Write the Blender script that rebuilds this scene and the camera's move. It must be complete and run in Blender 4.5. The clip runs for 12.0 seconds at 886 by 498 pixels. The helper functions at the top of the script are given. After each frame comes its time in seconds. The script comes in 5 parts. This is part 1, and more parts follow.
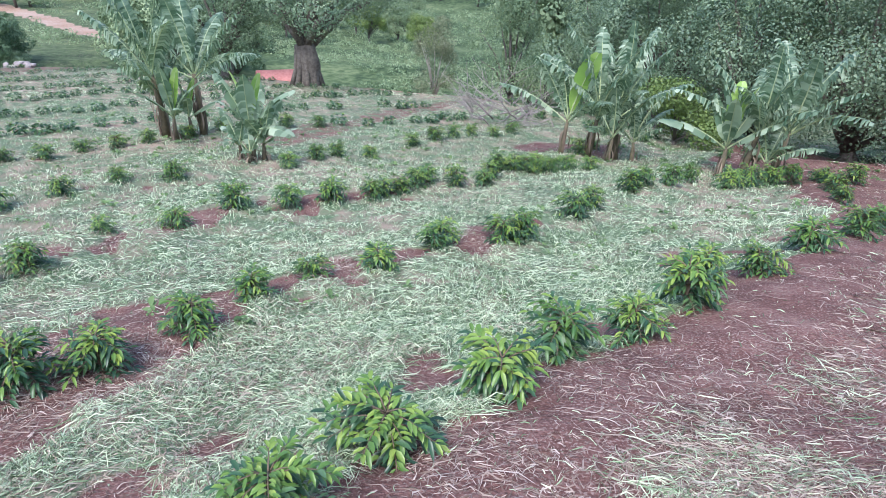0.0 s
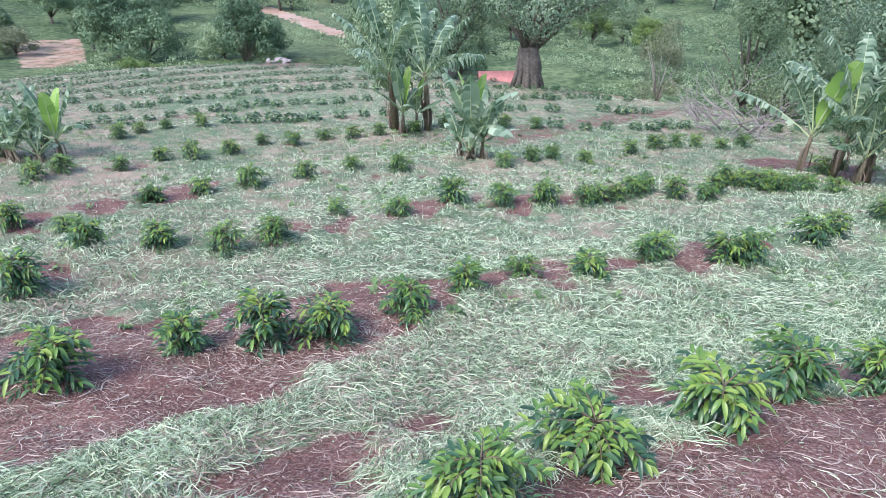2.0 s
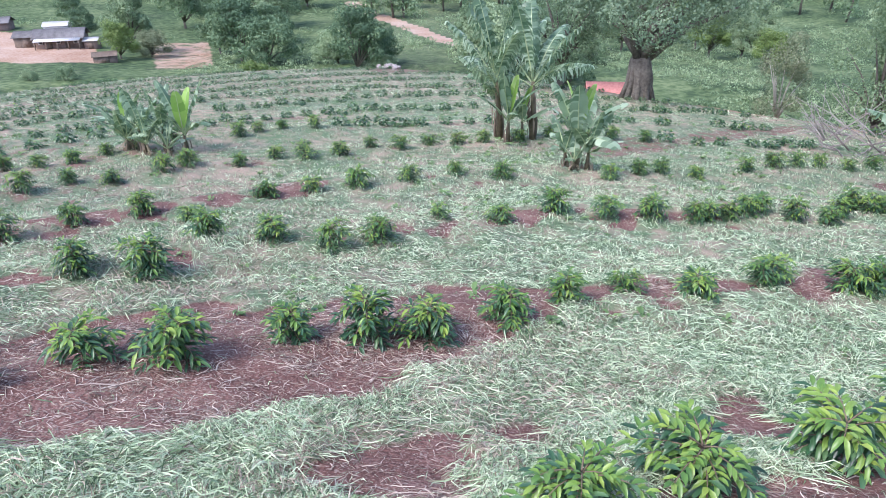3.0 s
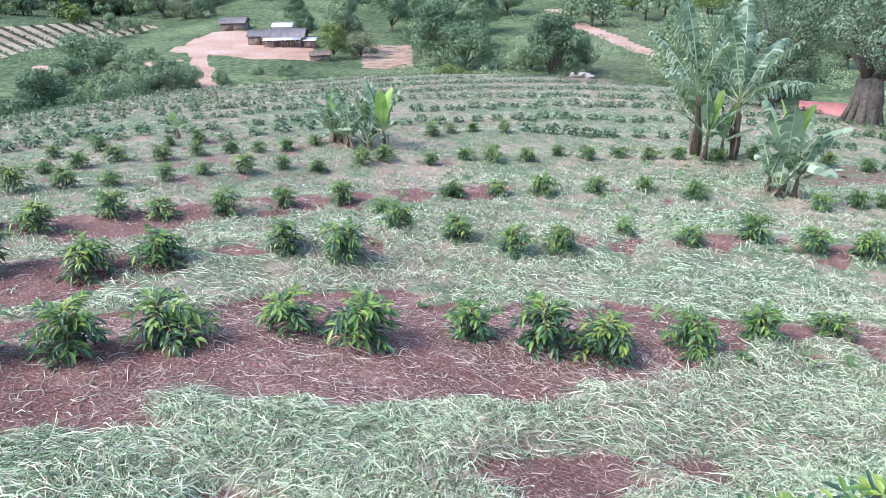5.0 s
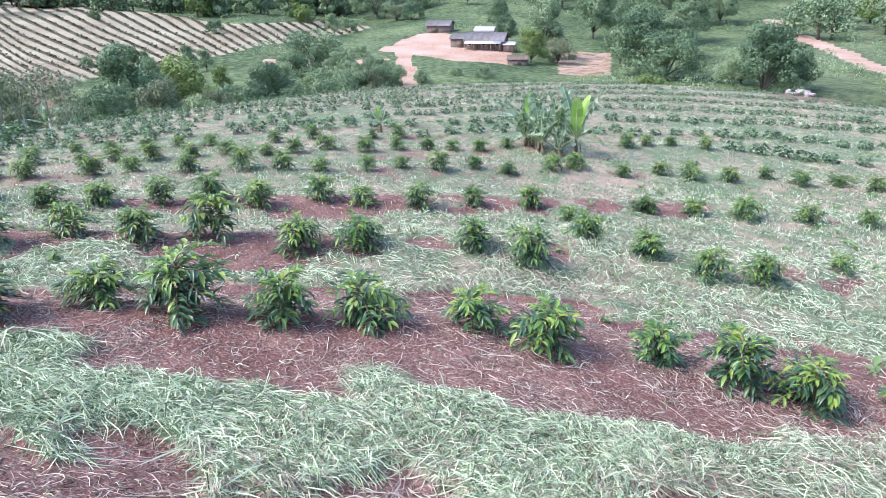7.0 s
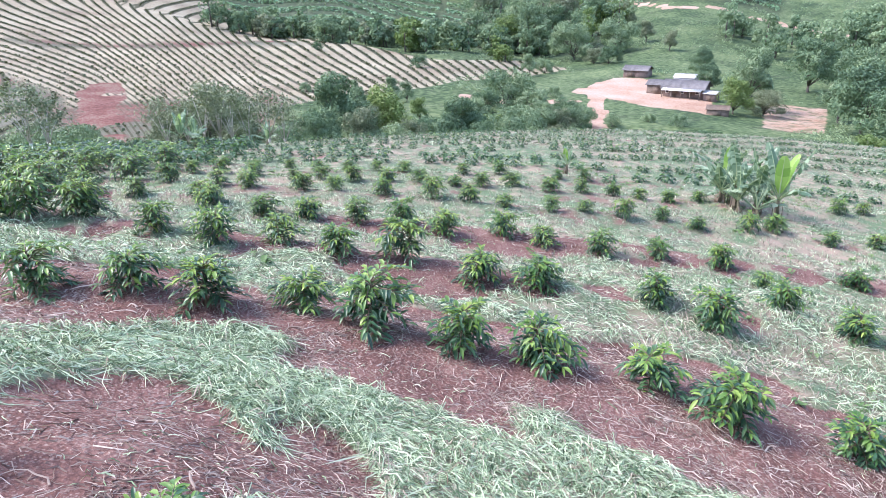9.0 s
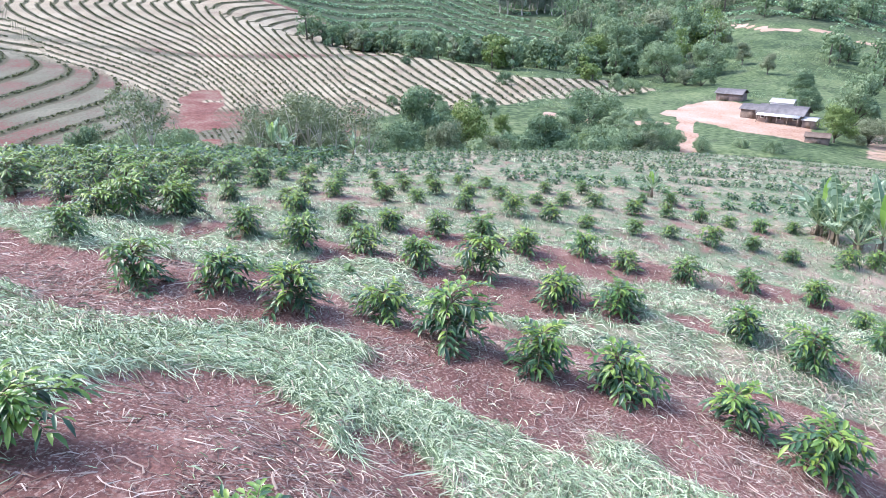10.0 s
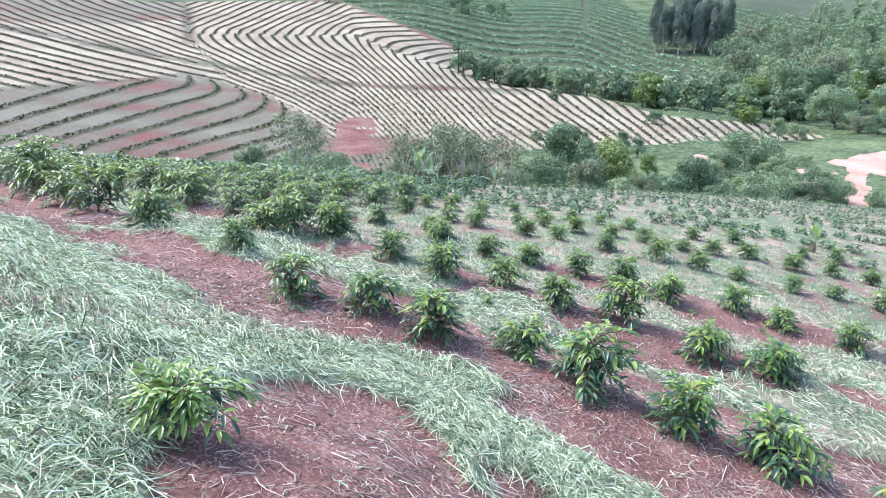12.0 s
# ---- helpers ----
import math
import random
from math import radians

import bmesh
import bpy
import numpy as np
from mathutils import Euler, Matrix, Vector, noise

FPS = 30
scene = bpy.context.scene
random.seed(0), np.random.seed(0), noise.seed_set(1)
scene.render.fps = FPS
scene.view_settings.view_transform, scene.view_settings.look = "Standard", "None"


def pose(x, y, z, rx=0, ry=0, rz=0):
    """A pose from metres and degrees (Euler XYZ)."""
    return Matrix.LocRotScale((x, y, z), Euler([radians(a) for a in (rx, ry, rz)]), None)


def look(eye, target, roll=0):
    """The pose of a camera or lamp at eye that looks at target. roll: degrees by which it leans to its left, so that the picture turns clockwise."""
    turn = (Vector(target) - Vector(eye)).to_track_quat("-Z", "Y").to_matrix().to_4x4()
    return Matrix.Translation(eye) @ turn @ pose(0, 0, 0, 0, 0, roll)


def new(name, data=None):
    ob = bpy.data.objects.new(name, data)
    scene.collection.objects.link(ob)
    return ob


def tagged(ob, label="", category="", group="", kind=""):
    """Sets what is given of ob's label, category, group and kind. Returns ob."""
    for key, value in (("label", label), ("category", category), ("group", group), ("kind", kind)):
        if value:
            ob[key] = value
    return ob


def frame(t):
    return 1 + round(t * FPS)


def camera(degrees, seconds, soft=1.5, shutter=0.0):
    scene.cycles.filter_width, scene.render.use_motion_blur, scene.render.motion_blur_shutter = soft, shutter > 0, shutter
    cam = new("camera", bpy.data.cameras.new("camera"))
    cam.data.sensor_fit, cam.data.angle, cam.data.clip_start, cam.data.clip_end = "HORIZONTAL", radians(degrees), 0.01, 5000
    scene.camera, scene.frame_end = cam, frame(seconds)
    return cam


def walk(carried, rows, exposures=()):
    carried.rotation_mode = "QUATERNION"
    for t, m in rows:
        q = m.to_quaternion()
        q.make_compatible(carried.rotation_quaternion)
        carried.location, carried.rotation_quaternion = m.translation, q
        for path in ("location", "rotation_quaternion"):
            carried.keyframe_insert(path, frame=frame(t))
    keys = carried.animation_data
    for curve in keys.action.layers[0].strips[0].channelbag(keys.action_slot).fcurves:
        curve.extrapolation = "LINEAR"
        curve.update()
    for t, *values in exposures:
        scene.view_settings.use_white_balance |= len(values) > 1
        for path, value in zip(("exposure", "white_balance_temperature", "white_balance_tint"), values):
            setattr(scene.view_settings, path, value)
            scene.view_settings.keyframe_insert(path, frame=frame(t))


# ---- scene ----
cam = camera(67.3, 12.0, soft=0.65)
PATH = [
    (0.0, 0.000, -0.000, 1.750, 62.00, -2.82, 0.19),
    (0.5, -0.030, -0.004, 1.750, 62.17, -2.37, 3.99),
    (1.0, -0.061, -0.018, 1.746, 61.60, -1.47, 8.30),
    (1.5, -0.097, -0.033, 1.750, 61.70, -0.72, 13.65),
    (2.0, -0.128, -0.042, 1.753, 61.74, -0.16, 18.10),
    (2.5, -0.156, -0.058, 1.745, 62.08, 0.05, 22.81),
    (3.0, -0.183, -0.089, 1.750, 62.44, 0.57, 26.97),
    (5.0, -0.260, -0.179, 1.774, 63.30, 1.65, 42.96),
    (5.5, -0.272, -0.211, 1.777, 63.33, 2.11, 46.68),
    (6.0, -0.305, -0.240, 1.779, 63.87, 2.23, 51.54),
    (6.5, -0.332, -0.260, 1.773, 63.60, 1.94, 55.44),
    (7.0, -0.344, -0.288, 1.783, 64.29, 2.33, 59.26),
    (9.0, -0.329, -0.420, 1.850, 68.02, 1.63, 75.46),
    (9.5, -0.346, -0.443, 1.857, 68.35, 1.09, 79.38),
    (10.0, -0.353, -0.473, 1.862, 69.48, 0.87, 82.71),
    (10.5, -0.349, -0.506, 1.866, 70.46, 0.74, 86.67),
    (11.0, -0.351, -0.534, 1.871, 71.63, -0.00, 90.00),
    (11.5, -0.357, -0.548, 1.875, 71.99, -0.09, 92.34),
    (12.0, -0.359, -0.571, 1.885, 72.35, -0.01, 95.06),
]
walk(cam, [(t, pose(*p)) for t, *p in PATH], [(0.0, 1.32, 6060, 15), (5.5, 1.56, 6180, 18), (9.0, 1.77, 6230, 18), (12.0, 1.86, 6230, 18)])

# ---- light ----
world = bpy.data.worlds.new("overcast_sky")
scene.world = world
world.use_nodes = True
_wn = world.node_tree
_sky = _wn.nodes.new("ShaderNodeTexSky")
_sky.sky_type = "NISHITA"
_sky.sun_disc = False
_sky.sun_elevation, _sky.sun_rotation = radians(52), radians(200)
_sky.air_density, _sky.dust_density, _sky.ozone_density = 1.0, 1.5, 1.0
_bg = _wn.nodes["Background"]
_wn.links.new(_sky.outputs["Color"], _bg.inputs["Color"])
_bg.inputs["Strength"].default_value = 0.15
sun = new("sun", bpy.data.lights.new("sun", "SUN"))
sun.data.energy, sun.data.angle, sun.data.color = 1.5, radians(22), (1.0, 0.97, 0.93)
sun.matrix_world = look((0, 0, 50), (12, 34, 4))

# ---- shape of the land ----


def smooth(a, b, v):
    t = np.clip((v - a) / (b - a), 0, 1)
    return t * t * (3 - 2 * t)


def vnoise(x, y, size, seed=0):
    """Smooth value noise of about -1 to 1 with cells of that size."""
    u, v = np.asarray(x, float) / size + 37.3 * seed, np.asarray(y, float) / size - 11.7 * seed
    i, j = np.floor(u), np.floor(v)
    a, b = u - i, v - j
    a, b = a * a * (3 - 2 * a), b * b * (3 - 2 * b)

    def cell(p, q):
        s = np.sin(p * 127.1 + q * 311.7 + seed * 74.7) * 43758.5453
        return 2 * (s - np.floor(s)) - 1

    top = cell(i, j) * (1 - a) + cell(i + 1, j) * a
    low = cell(i, j + 1) * (1 - a) + cell(i + 1, j + 1) * a
    return top * (1 - b) + low * b


def hill(x, y):
    """The near hillside: a nose that falls away to the north and west."""
    r = np.hypot(x, y) + 1e-9
    s = r / (r + 6)
    return (0.1705 + 0.1973 * x - 0.4997 * y - 0.1518 * x * s + 0.4168 * y * s - 0.1206 * r * s
            - 0.0781 * x * y / (r + 4) + 0.0088 * (y * y - x * x) / (r + 4))


def bearing(x, y):
    """Degrees from north (y) over west (-x)."""
    a = np.degrees(np.arctan2(-np.asarray(x, float), np.asarray(y, float)))
    return np.where(a < -115, a + 360, a)


BROW_AZ = [-110, -45, -25, -5, 10, 20, 32, 48, 62, 75, 92, 105, 125, 145, 250]
BROW_R = [30, 24, 27, 40, 47, 62, 84, 86, 80, 62, 44, 41, 40, 38, 30]


def brow(az):
    """How far from the viewpoint the planted hillside ends."""
    return np.interp(az, BROW_AZ, BROW_R)


# slope of the line of sight to the far land, in degrees, by bearing and distance
FAR_R = [105, 150, 220, 320, 450, 700, 1500]
FAR = {
    -110: (-9, -5, -1, 2, 4, 5, 6), -40: (-16, -13, -9, -5, 0, 3, 5), 5: (-13.2, -11.5, -9.6, -7, -3, 2, 5),
    30: (-12.6, -10.2, -8, -5, -1.5, 2, 5), 47: (-12.4, -10.2, -7.4, -4.3, -1.5, 3, 5.5), 57: (-12.0, -9.4, -6.3, -3, 0.5, 4, 6),
    67: (-12.0, -9.0, -7.0, -4.6, -2, 2, 5), 76: (-11.5, -7.8, -5.4, -4.6, -1.0, 3, 5), 88: (-10.6, -7.3, -4.4, -3.6, 0.8, 4, 6),
    100: (-9.9, -7.0, -3.9, -0.4, 2.6, 5, 6), 113: (-9.8, -6.2, -3.0, 0.4, 2.8, 5, 6), 130: (-8.0, -4.6, -1.6, 1.2, 3.2, 5, 6), 250: (-9, -5, -1, 2, 4, 5, 6),
}


def far_land(az, r):
    keys = sorted(FAR)
    table = np.array([FAR[k] for k in keys])
    k = np.clip(np.searchsorted(keys, az) - 1, 0, len(keys) - 2)
    k0, k1 = np.array(keys)[k], np.array(keys)[k + 1]
    t = np.clip((az - k0) / (k1 - k0), 0, 1)
    t = t * t * (3 - 2 * t)
    lr = np.clip(np.log(np.clip(r, 60, 6000)), np.log(FAR_R[0]), np.log(FAR_R[-1]))
    j = np.clip(np.searchsorted(np.log(FAR_R), lr) - 1, 0, len(FAR_R) - 2)
    l0, l1 = np.log(FAR_R)[j], np.log(FAR_R)[j + 1]
    s = (lr - l0) / (l1 - l0)
    e = (table[k, j] * (1 - s) + table[k, j + 1] * s) * (1 - t) + (table[k + 1, j] * (1 - s) + table[k + 1, j + 1] * s) * t
    return 1.8 + r * np.tan(np.radians(e))


def land(x, y):
    """Height of the ground without its small relief."""
    x, y = np.asarray(x, float), np.asarray(y, float)
    az, r = bearing(x, y), np.hypot(x, y)
    rb = brow(az)
    t = np.clip((r - rb) / np.maximum(112 - rb, 8), 0, 1)
    edge = np.minimum(r, rb + 6) / np.maximum(r, 1e-6)
    near = hill(x * edge, y * edge)
    far = far_land(az, np.maximum(r, 105)) + np.clip(r - 150, 0, 300) / 300 * 2.0 * vnoise(x, y, 70, 3)
    s = t * t * (3 - 2 * t)
    return near * (1 - s) + far * s - 16 * (t * (1 - t)) * smooth(0, 0.25, t) * smooth(30, 45, rb)


ROW_C = (12.0, -8.0)


def row_place(x, y):
    """Row number of the planting (0: the second row from the viewpoint) and the angle about the hill's middle."""
    dx, dy = np.asarray(x, float) - ROW_C[0], np.asarray(y, float) - ROW_C[1]
    th = np.degrees(np.arctan2(dy, dx))
    th = np.where(th < -60, th + 360, th)
    u = (np.clip(th, 98, 186) - 140) / 40
    r0 = (((4.586 * u - 0.657) * u + 0.083) * u - 1.03) * u + 19.065
    sp = 3.3 + 0.75 * np.tanh((145 - th) / 18)
    d = np.hypot(dx, dy) - r0
    return d / (sp * (1 + 0.012 * np.maximum(d, 0))), th


def row_point(n, th):
    """The inverse of row_place."""
    u = (np.clip(th, 98, 186) - 140) / 40
    r0 = (((4.586 * u - 0.657) * u + 0.083) * u - 1.03) * u + 19.065
    sp = 3.3 + 0.75 * np.tanh((145 - th) / 18)
    d = n * sp / np.maximum(1 - 0.012 * n * sp, 0.05) if n > 0 else n * sp
    r = r0 + d
    return ROW_C[0] + r * math.cos(radians(th)), ROW_C[1] + r * math.sin(radians(th))


def bare(x, y):
    """How bare of mulch the red soil lies, 0 to 1."""
    x, y = np.asarray(x, float), np.asarray(y, float)
    n, th = row_place(x, y)
    k = np.round(n)
    d = n - k
    rough = 0.13 * vnoise(x, y, 1.6, 1) + 0.12 * vnoise(x, y, 0.45, 2) + 0.05 * vnoise(x, y, 0.16, 17) + 0.12 * vnoise(x, y, 4.0, 16)
    rough = rough * np.where(k > 0, 1.9, np.where(k == 0, 0.9, 1.25))
    first, second = k == -1, k == 0
    down = np.where(first, np.interp(th, [112, 122, 129, 134.5, 136.5, 142, 150, 153], [0.22, 0.28, 0.36, 0.32, 0.20, 0.16, 0.08, -0.3]),
                    np.where(second, np.interp(th, [112, 128, 137, 143, 157, 162, 163.5], [-0.10, 0.10, 0.36, 0.44, 0.50, 0.45, 0.05]), np.interp(th, [122, 136, 150, 160], [-0.32, -0.12, 0.10, 0.22])))
    up = np.where(first, np.interp(th, [112, 136, 142, 150, 153], [0.42, 0.42, 0.25, 0.15, -0.3]),
                  np.where(second, np.interp(th, [112, 126, 137, 143, 146, 151, 153.5, 155, 157, 159.5, 161], [-0.08, 0.03, 0.13, 0.26, 0.25, 0.22, 0.26, 0.20, 0.17, 0.26, 0.36]), np.interp(th, [122, 136, 150], [-0.28, -0.08, 0.10])))
    thin = 0.08 * smooth(4, 9, n)
    soil = smooth(-0.05, 0.05, down - thin + rough - d) * smooth(-0.05, 0.05, up - thin + rough + d)
    soil = np.where(n < -1.5, 0, soil) * np.where(k > 2, 0.45, np.where(k > 0, 0.8, 1.0))
    # trodden slope uphill of the first row, part bare, part litter
    tread = 0.95 * smooth(-1.02, -1.14, n + 0.08 * vnoise(x, y, 0.5, 40)) * smooth(141, 135, th)
    # round bare patch about the last bush of the first row
    patch = smooth(1.08, 0.95, np.hypot((x + 2.8) / 0.97, (y + 1.27) / 0.6) + 0.10 * vnoise(x, y, 0.5, 6) + 0.05 * vnoise(x, y, 0.15, 33))
    patch = np.maximum(patch, 0.9 * smooth(1.05, 0.85, np.hypot((x + 2.75) / 0.55, (y + 0.42) / 0.4) + 0.3 * vnoise(x, y, 0.25, 51)))
    track = 0.52 * near_line(x, y, [(-4.8, 19.5), (-3.9, 21.5), (-2.9, 25.8), (-0.9, 31.9), (2.0, 39.3)], 0.9)
    mound = smooth(2.2, 1.4, np.hypot(x - 4.3, y - 19.3) + 0.6 * vnoise(x, y, 1.2, 26))
    shade = smooth(-23, -27, bearing(x, y)) * smooth(17.0, 18.5, np.hypot(x, y) + vnoise(x, y, 1.5, 27))
    dry = 0.55 * smooth(24, 27, bearing(x, y)) * smooth(35, 33, bearing(x, y)) * smooth(70, 74, np.hypot(x, y))
    hole = 0.9 * smooth(0.42, 0.6, vnoise(x, y, 0.6, 30) + 0.25 * vnoise(x, y, 0.2, 31)) * smooth(-0.45, -0.6, n) * smooth(116, 108, bearing(x, y))
    return np.clip(np.maximum.reduce([hole, soil, tread, patch, track, mound, shade, dry]), 0, 1)


def ground_z(x, y):
    """Height of the ground with ridges of mulch and the soil's unevenness."""
    x, y = np.asarray(x, float), np.asarray(y, float)
    r = np.hypot(x, y)
    z = land(x, y)
    near = smooth(60, 30, r)
    n, th = row_place(x, y)
    b = bare(x, y)
    bench = 0.08 * np.sin(2 * np.pi * (n + 0.18)) + 0.03 * np.sin(4 * np.pi * n + 0.8)
    far = 0.10 * np.sin(2 * np.pi * (n + 0.18)) * smooth(30, 60, r) * smooth(1.0, 0.93, r / brow(bearing(x, y)))
    return z + far + near * (bench + 0.06 * (1 - b) + 0.05 * vnoise(x, y, 0.9, 7) + 0.018 * vnoise(x, y, 0.25, 8) + 0.10 * vnoise(x, y, 4.0, 9))

# ---- materials ----


class Mat:
    """A small builder for node materials."""

    def __init__(self, name, rough=0.8, spec=0.3):
        self.m = bpy.data.materials.new(name)
        self.m.use_nodes = True
        self.t = self.m.node_tree
        self.b = self.t.nodes["Principled BSDF"]
        self.b.inputs["Roughness"].default_value = rough
        self.b.inputs["Specular IOR Level"].default_value = spec

    def n(self, kind, **inputs):
        node = self.t.nodes.new(kind)
        for key, value in inputs.items():
            node.inputs[key.replace("_", " ")].default_value = value
        return node

    def l(self, a, b):
        self.t.links.new(a, b)

    def noise(self, scale, detail=3.0, coord=None):
        node = self.n("ShaderNodeTexNoise", Scale=scale, Detail=detail)
        if coord is None:
            coord = self.n("ShaderNodeTexCoord").outputs["Object"]
        self.l(coord, node.inputs["Vector"])
        return node.outputs["Fac"]

    def ramp(self, fac, stops):
        node = self.n("ShaderNodeValToRGB")
        els = node.color_ramp.elements
        while len(els) < len(stops):
            els.new(0.5)
        for e, (p, c) in zip(els, stops):
            e.position, e.color = p, (*c, 1)
        self.l(fac, node.inputs["Fac"])
        return node.outputs["Color"]

    def mix(self, fac, a, b, mode="MIX"):
        node = self.n("ShaderNodeMix")
        node.data_type, node.blend_type = "RGBA", mode
        for value, slot in ((fac, 0), (a, 6), (b, 7)):
            if isinstance(value, (int, float)):
                node.inputs[slot].default_value = value
            elif isinstance(value, tuple):
                node.inputs[slot].default_value = (*value, 1)
            else:
                self.l(value, node.inputs[slot])
        return node.outputs[2]

    def math(self, op, a, b=0.0):
        node = self.n("ShaderNodeMath")
        node.operation = op
        for value, slot in ((a, 0), (b, 1)):
            if isinstance(value, (int, float)):
                node.inputs[slot].default_value = value
            else:
                self.l(value, node.inputs[slot])
        return node.outputs[0]

    def attr(self, name):
        node = self.n("ShaderNodeAttribute")
        node.attribute_name = name
        return node.outputs["Fac"]

    def color(self, out):
        self.l(out, self.b.inputs["Base Color"])
        return self

    def bump(self, height, strength=0.3, distance=0.02):
        node = self.n("ShaderNodeBump", Strength=strength, Distance=distance)
        self.l(height, node.inputs["Height"])
        self.l(node.outputs["Normal"], self.b.inputs["Normal"])
        return self


def simple(name, dark, light, scale=8.0, rough=0.8, spec=0.3, bump=0.3, distance=0.01):
    m = Mat(name, rough, spec)
    f = m.noise(scale, 5)
    g = m.noise(scale / 6, 3)
    m.color(m.ramp(m.mix(0.5, f, g), [(0.3, dark), (0.7, light)]))
    if bump:
        m.bump(f, bump, distance)
    return m.m


def leafy(name, stops, rough=0.5, spec=0.4, trans=0.15, scale=3.0, thing=0.3, patch=0.3):
    """Leaves that differ one by one and plant by plant."""
    m = Mat(name, rough, spec)
    isl = m.n("ShaderNodeNewGeometry").outputs["Random Per Island"]
    obj = m.n("ShaderNodeObjectInfo").outputs["Random"]
    f = m.mix(thing, isl, obj)
    nz = m.noise(scale, 2)
    f = m.mix(patch, f, nz)
    col = m.ramp(f, stops)
    m.color(col)
    if trans:
        tr = m.n("ShaderNodeBsdfTranslucent")
        m.l(m.mix(0.35, col, (0.35, 0.5, 0.1)), tr.inputs["Color"])
        mixs = m.n("ShaderNodeMixShader", Fac=trans)
        m.l(m.b.outputs[0], mixs.inputs[1])
        m.l(tr.outputs[0], mixs.inputs[2])
        m.l(mixs.outputs[0], m.t.nodes["Material Output"].inputs["Surface"])
    return m.m


def ground_material():
    m = Mat("hillside_ground", 0.95, 0.15)
    obj = m.n("ShaderNodeTexCoord").outputs["Object"]
    big, mid, fine = m.noise(0.25, 4, obj), m.noise(2.2, 6, obj), m.noise(34.0, 8, obj)
    soil = m.ramp(m.mix(0.5, mid, fine), [(0.3, (0.075, 0.038, 0.033)), (0.5, (0.155, 0.078, 0.066)), (0.72, (0.28, 0.17, 0.145))])
    pale = m.ramp(fine, [(0.35, (0.05, 0.068, 0.04)), (0.5, (0.13, 0.17, 0.105)), (0.66, (0.32, 0.365, 0.25))])
    pale = m.mix(m.ramp(m.noise(1.1, 8, obj), [(0.38, (0, 0, 0)), (0.56, (1, 1, 1))]), pale, (0.125, 0.185, 0.10))
    mulch = m.mix(m.ramp(m.mix(0.4, mid, big), [(0.45, (0, 0, 0)), (0.62, (1, 1, 1))]), pale, (0.34, 0.26, 0.20))
    edge = m.math("ADD", m.attr("bare"), m.math("MULTIPLY", m.math("SUBTRACT", mid, 0.5), 0.9))
    field = m.mix(m.ramp(edge, [(0.4, (0, 0, 0)), (0.6, (1, 1, 1))]), mulch, soil)
    grass = m.ramp(m.mix(0.55, m.noise(0.07, 9, obj), m.noise(0.9, 9, obj)), [(0.38, (0.03, 0.055, 0.026)), (0.5, (0.078, 0.118, 0.052)), (0.62, (0.16, 0.20, 0.095))])
    dirt = m.ramp(m.mix(0.5, m.noise(0.12, 4, obj), mid), [(0.35, (0.30, 0.17, 0.11)), (0.5, (0.40, 0.275, 0.205)), (0.66, (0.46, 0.36, 0.295))])
    cut = m.ramp(m.mix(0.5, m.noise(0.2, 5, obj), mid), [(0.36, (0.11, 0.042, 0.036)), (0.5, (0.18, 0.082, 0.066)), (0.62, (0.21, 0.155, 0.12))])
    straw = m.ramp(m.mix(0.5, m.noise(0.06, 4, obj), mid), [(0.36, (0.19, 0.145, 0.105)), (0.48, (0.285, 0.245, 0.17)), (0.64, (0.39, 0.35, 0.255))])
    dull = m.ramp(m.mix(0.35, m.noise(0.035, 6, obj), mid), [(0.38, (0.16, 0.06, 0.05)), (0.45, (0.135, 0.085, 0.066)), (0.5, (0.12, 0.12, 0.085)), (0.6, (0.17, 0.165, 0.12))])
    rows = m.math("ABSOLUTE", m.math("SUBTRACT", m.math("FRACT", m.attr("psi")), 0.5))
    dark_row = m.ramp(m.math("ADD", rows, m.math("MULTIPLY", m.math("SUBTRACT", m.noise(0.5, 4, obj), 0.5), 0.10)), [(0.15, (1, 1, 1)), (0.22, (0, 0, 0))])
    stripes = m.mix(dark_row, m.mix(m.attr("dull"), straw, dull), (0.075, 0.075, 0.045))
    # grass darkened between hedges and below woods: their shade, put into the colour
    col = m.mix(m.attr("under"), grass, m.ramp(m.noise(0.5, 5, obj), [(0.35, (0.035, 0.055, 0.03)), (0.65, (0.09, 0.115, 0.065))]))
    for mask, layer in (("stripes", stripes), ("cut", cut), ("dirt", dirt), ("field", field)):
        e = m.math("ADD", m.attr(mask), m.math("MULTIPLY", m.math("SUBTRACT", m.noise(0.45, 4, obj), 0.5), 0.5))
        col = m.mix(m.ramp(e, [(0.42, (0, 0, 0)), (0.58, (1, 1, 1))]), col, layer)
    bits = m.ramp(m.noise(60.0, 4, obj), [(0.53, (0, 0, 0)), (0.62, (1, 1, 1))])
    strewn = m.ramp(m.mix(0.5, m.noise(1.3, 4, obj), m.noise(7.0, 5, obj)), [(0.36, (0.15, 0.15, 0.15)), (0.54, (1, 1, 1))])
    col = m.mix(m.math("MULTIPLY", m.math("MULTIPLY", bits, strewn), m.math("MULTIPLY", m.attr("bare"), 0.65)), col, (0.40, 0.315, 0.27))
    m.color(col)
    m.bump(m.mix(0.5, mid, fine), 0.9, 0.045)
    return m.m


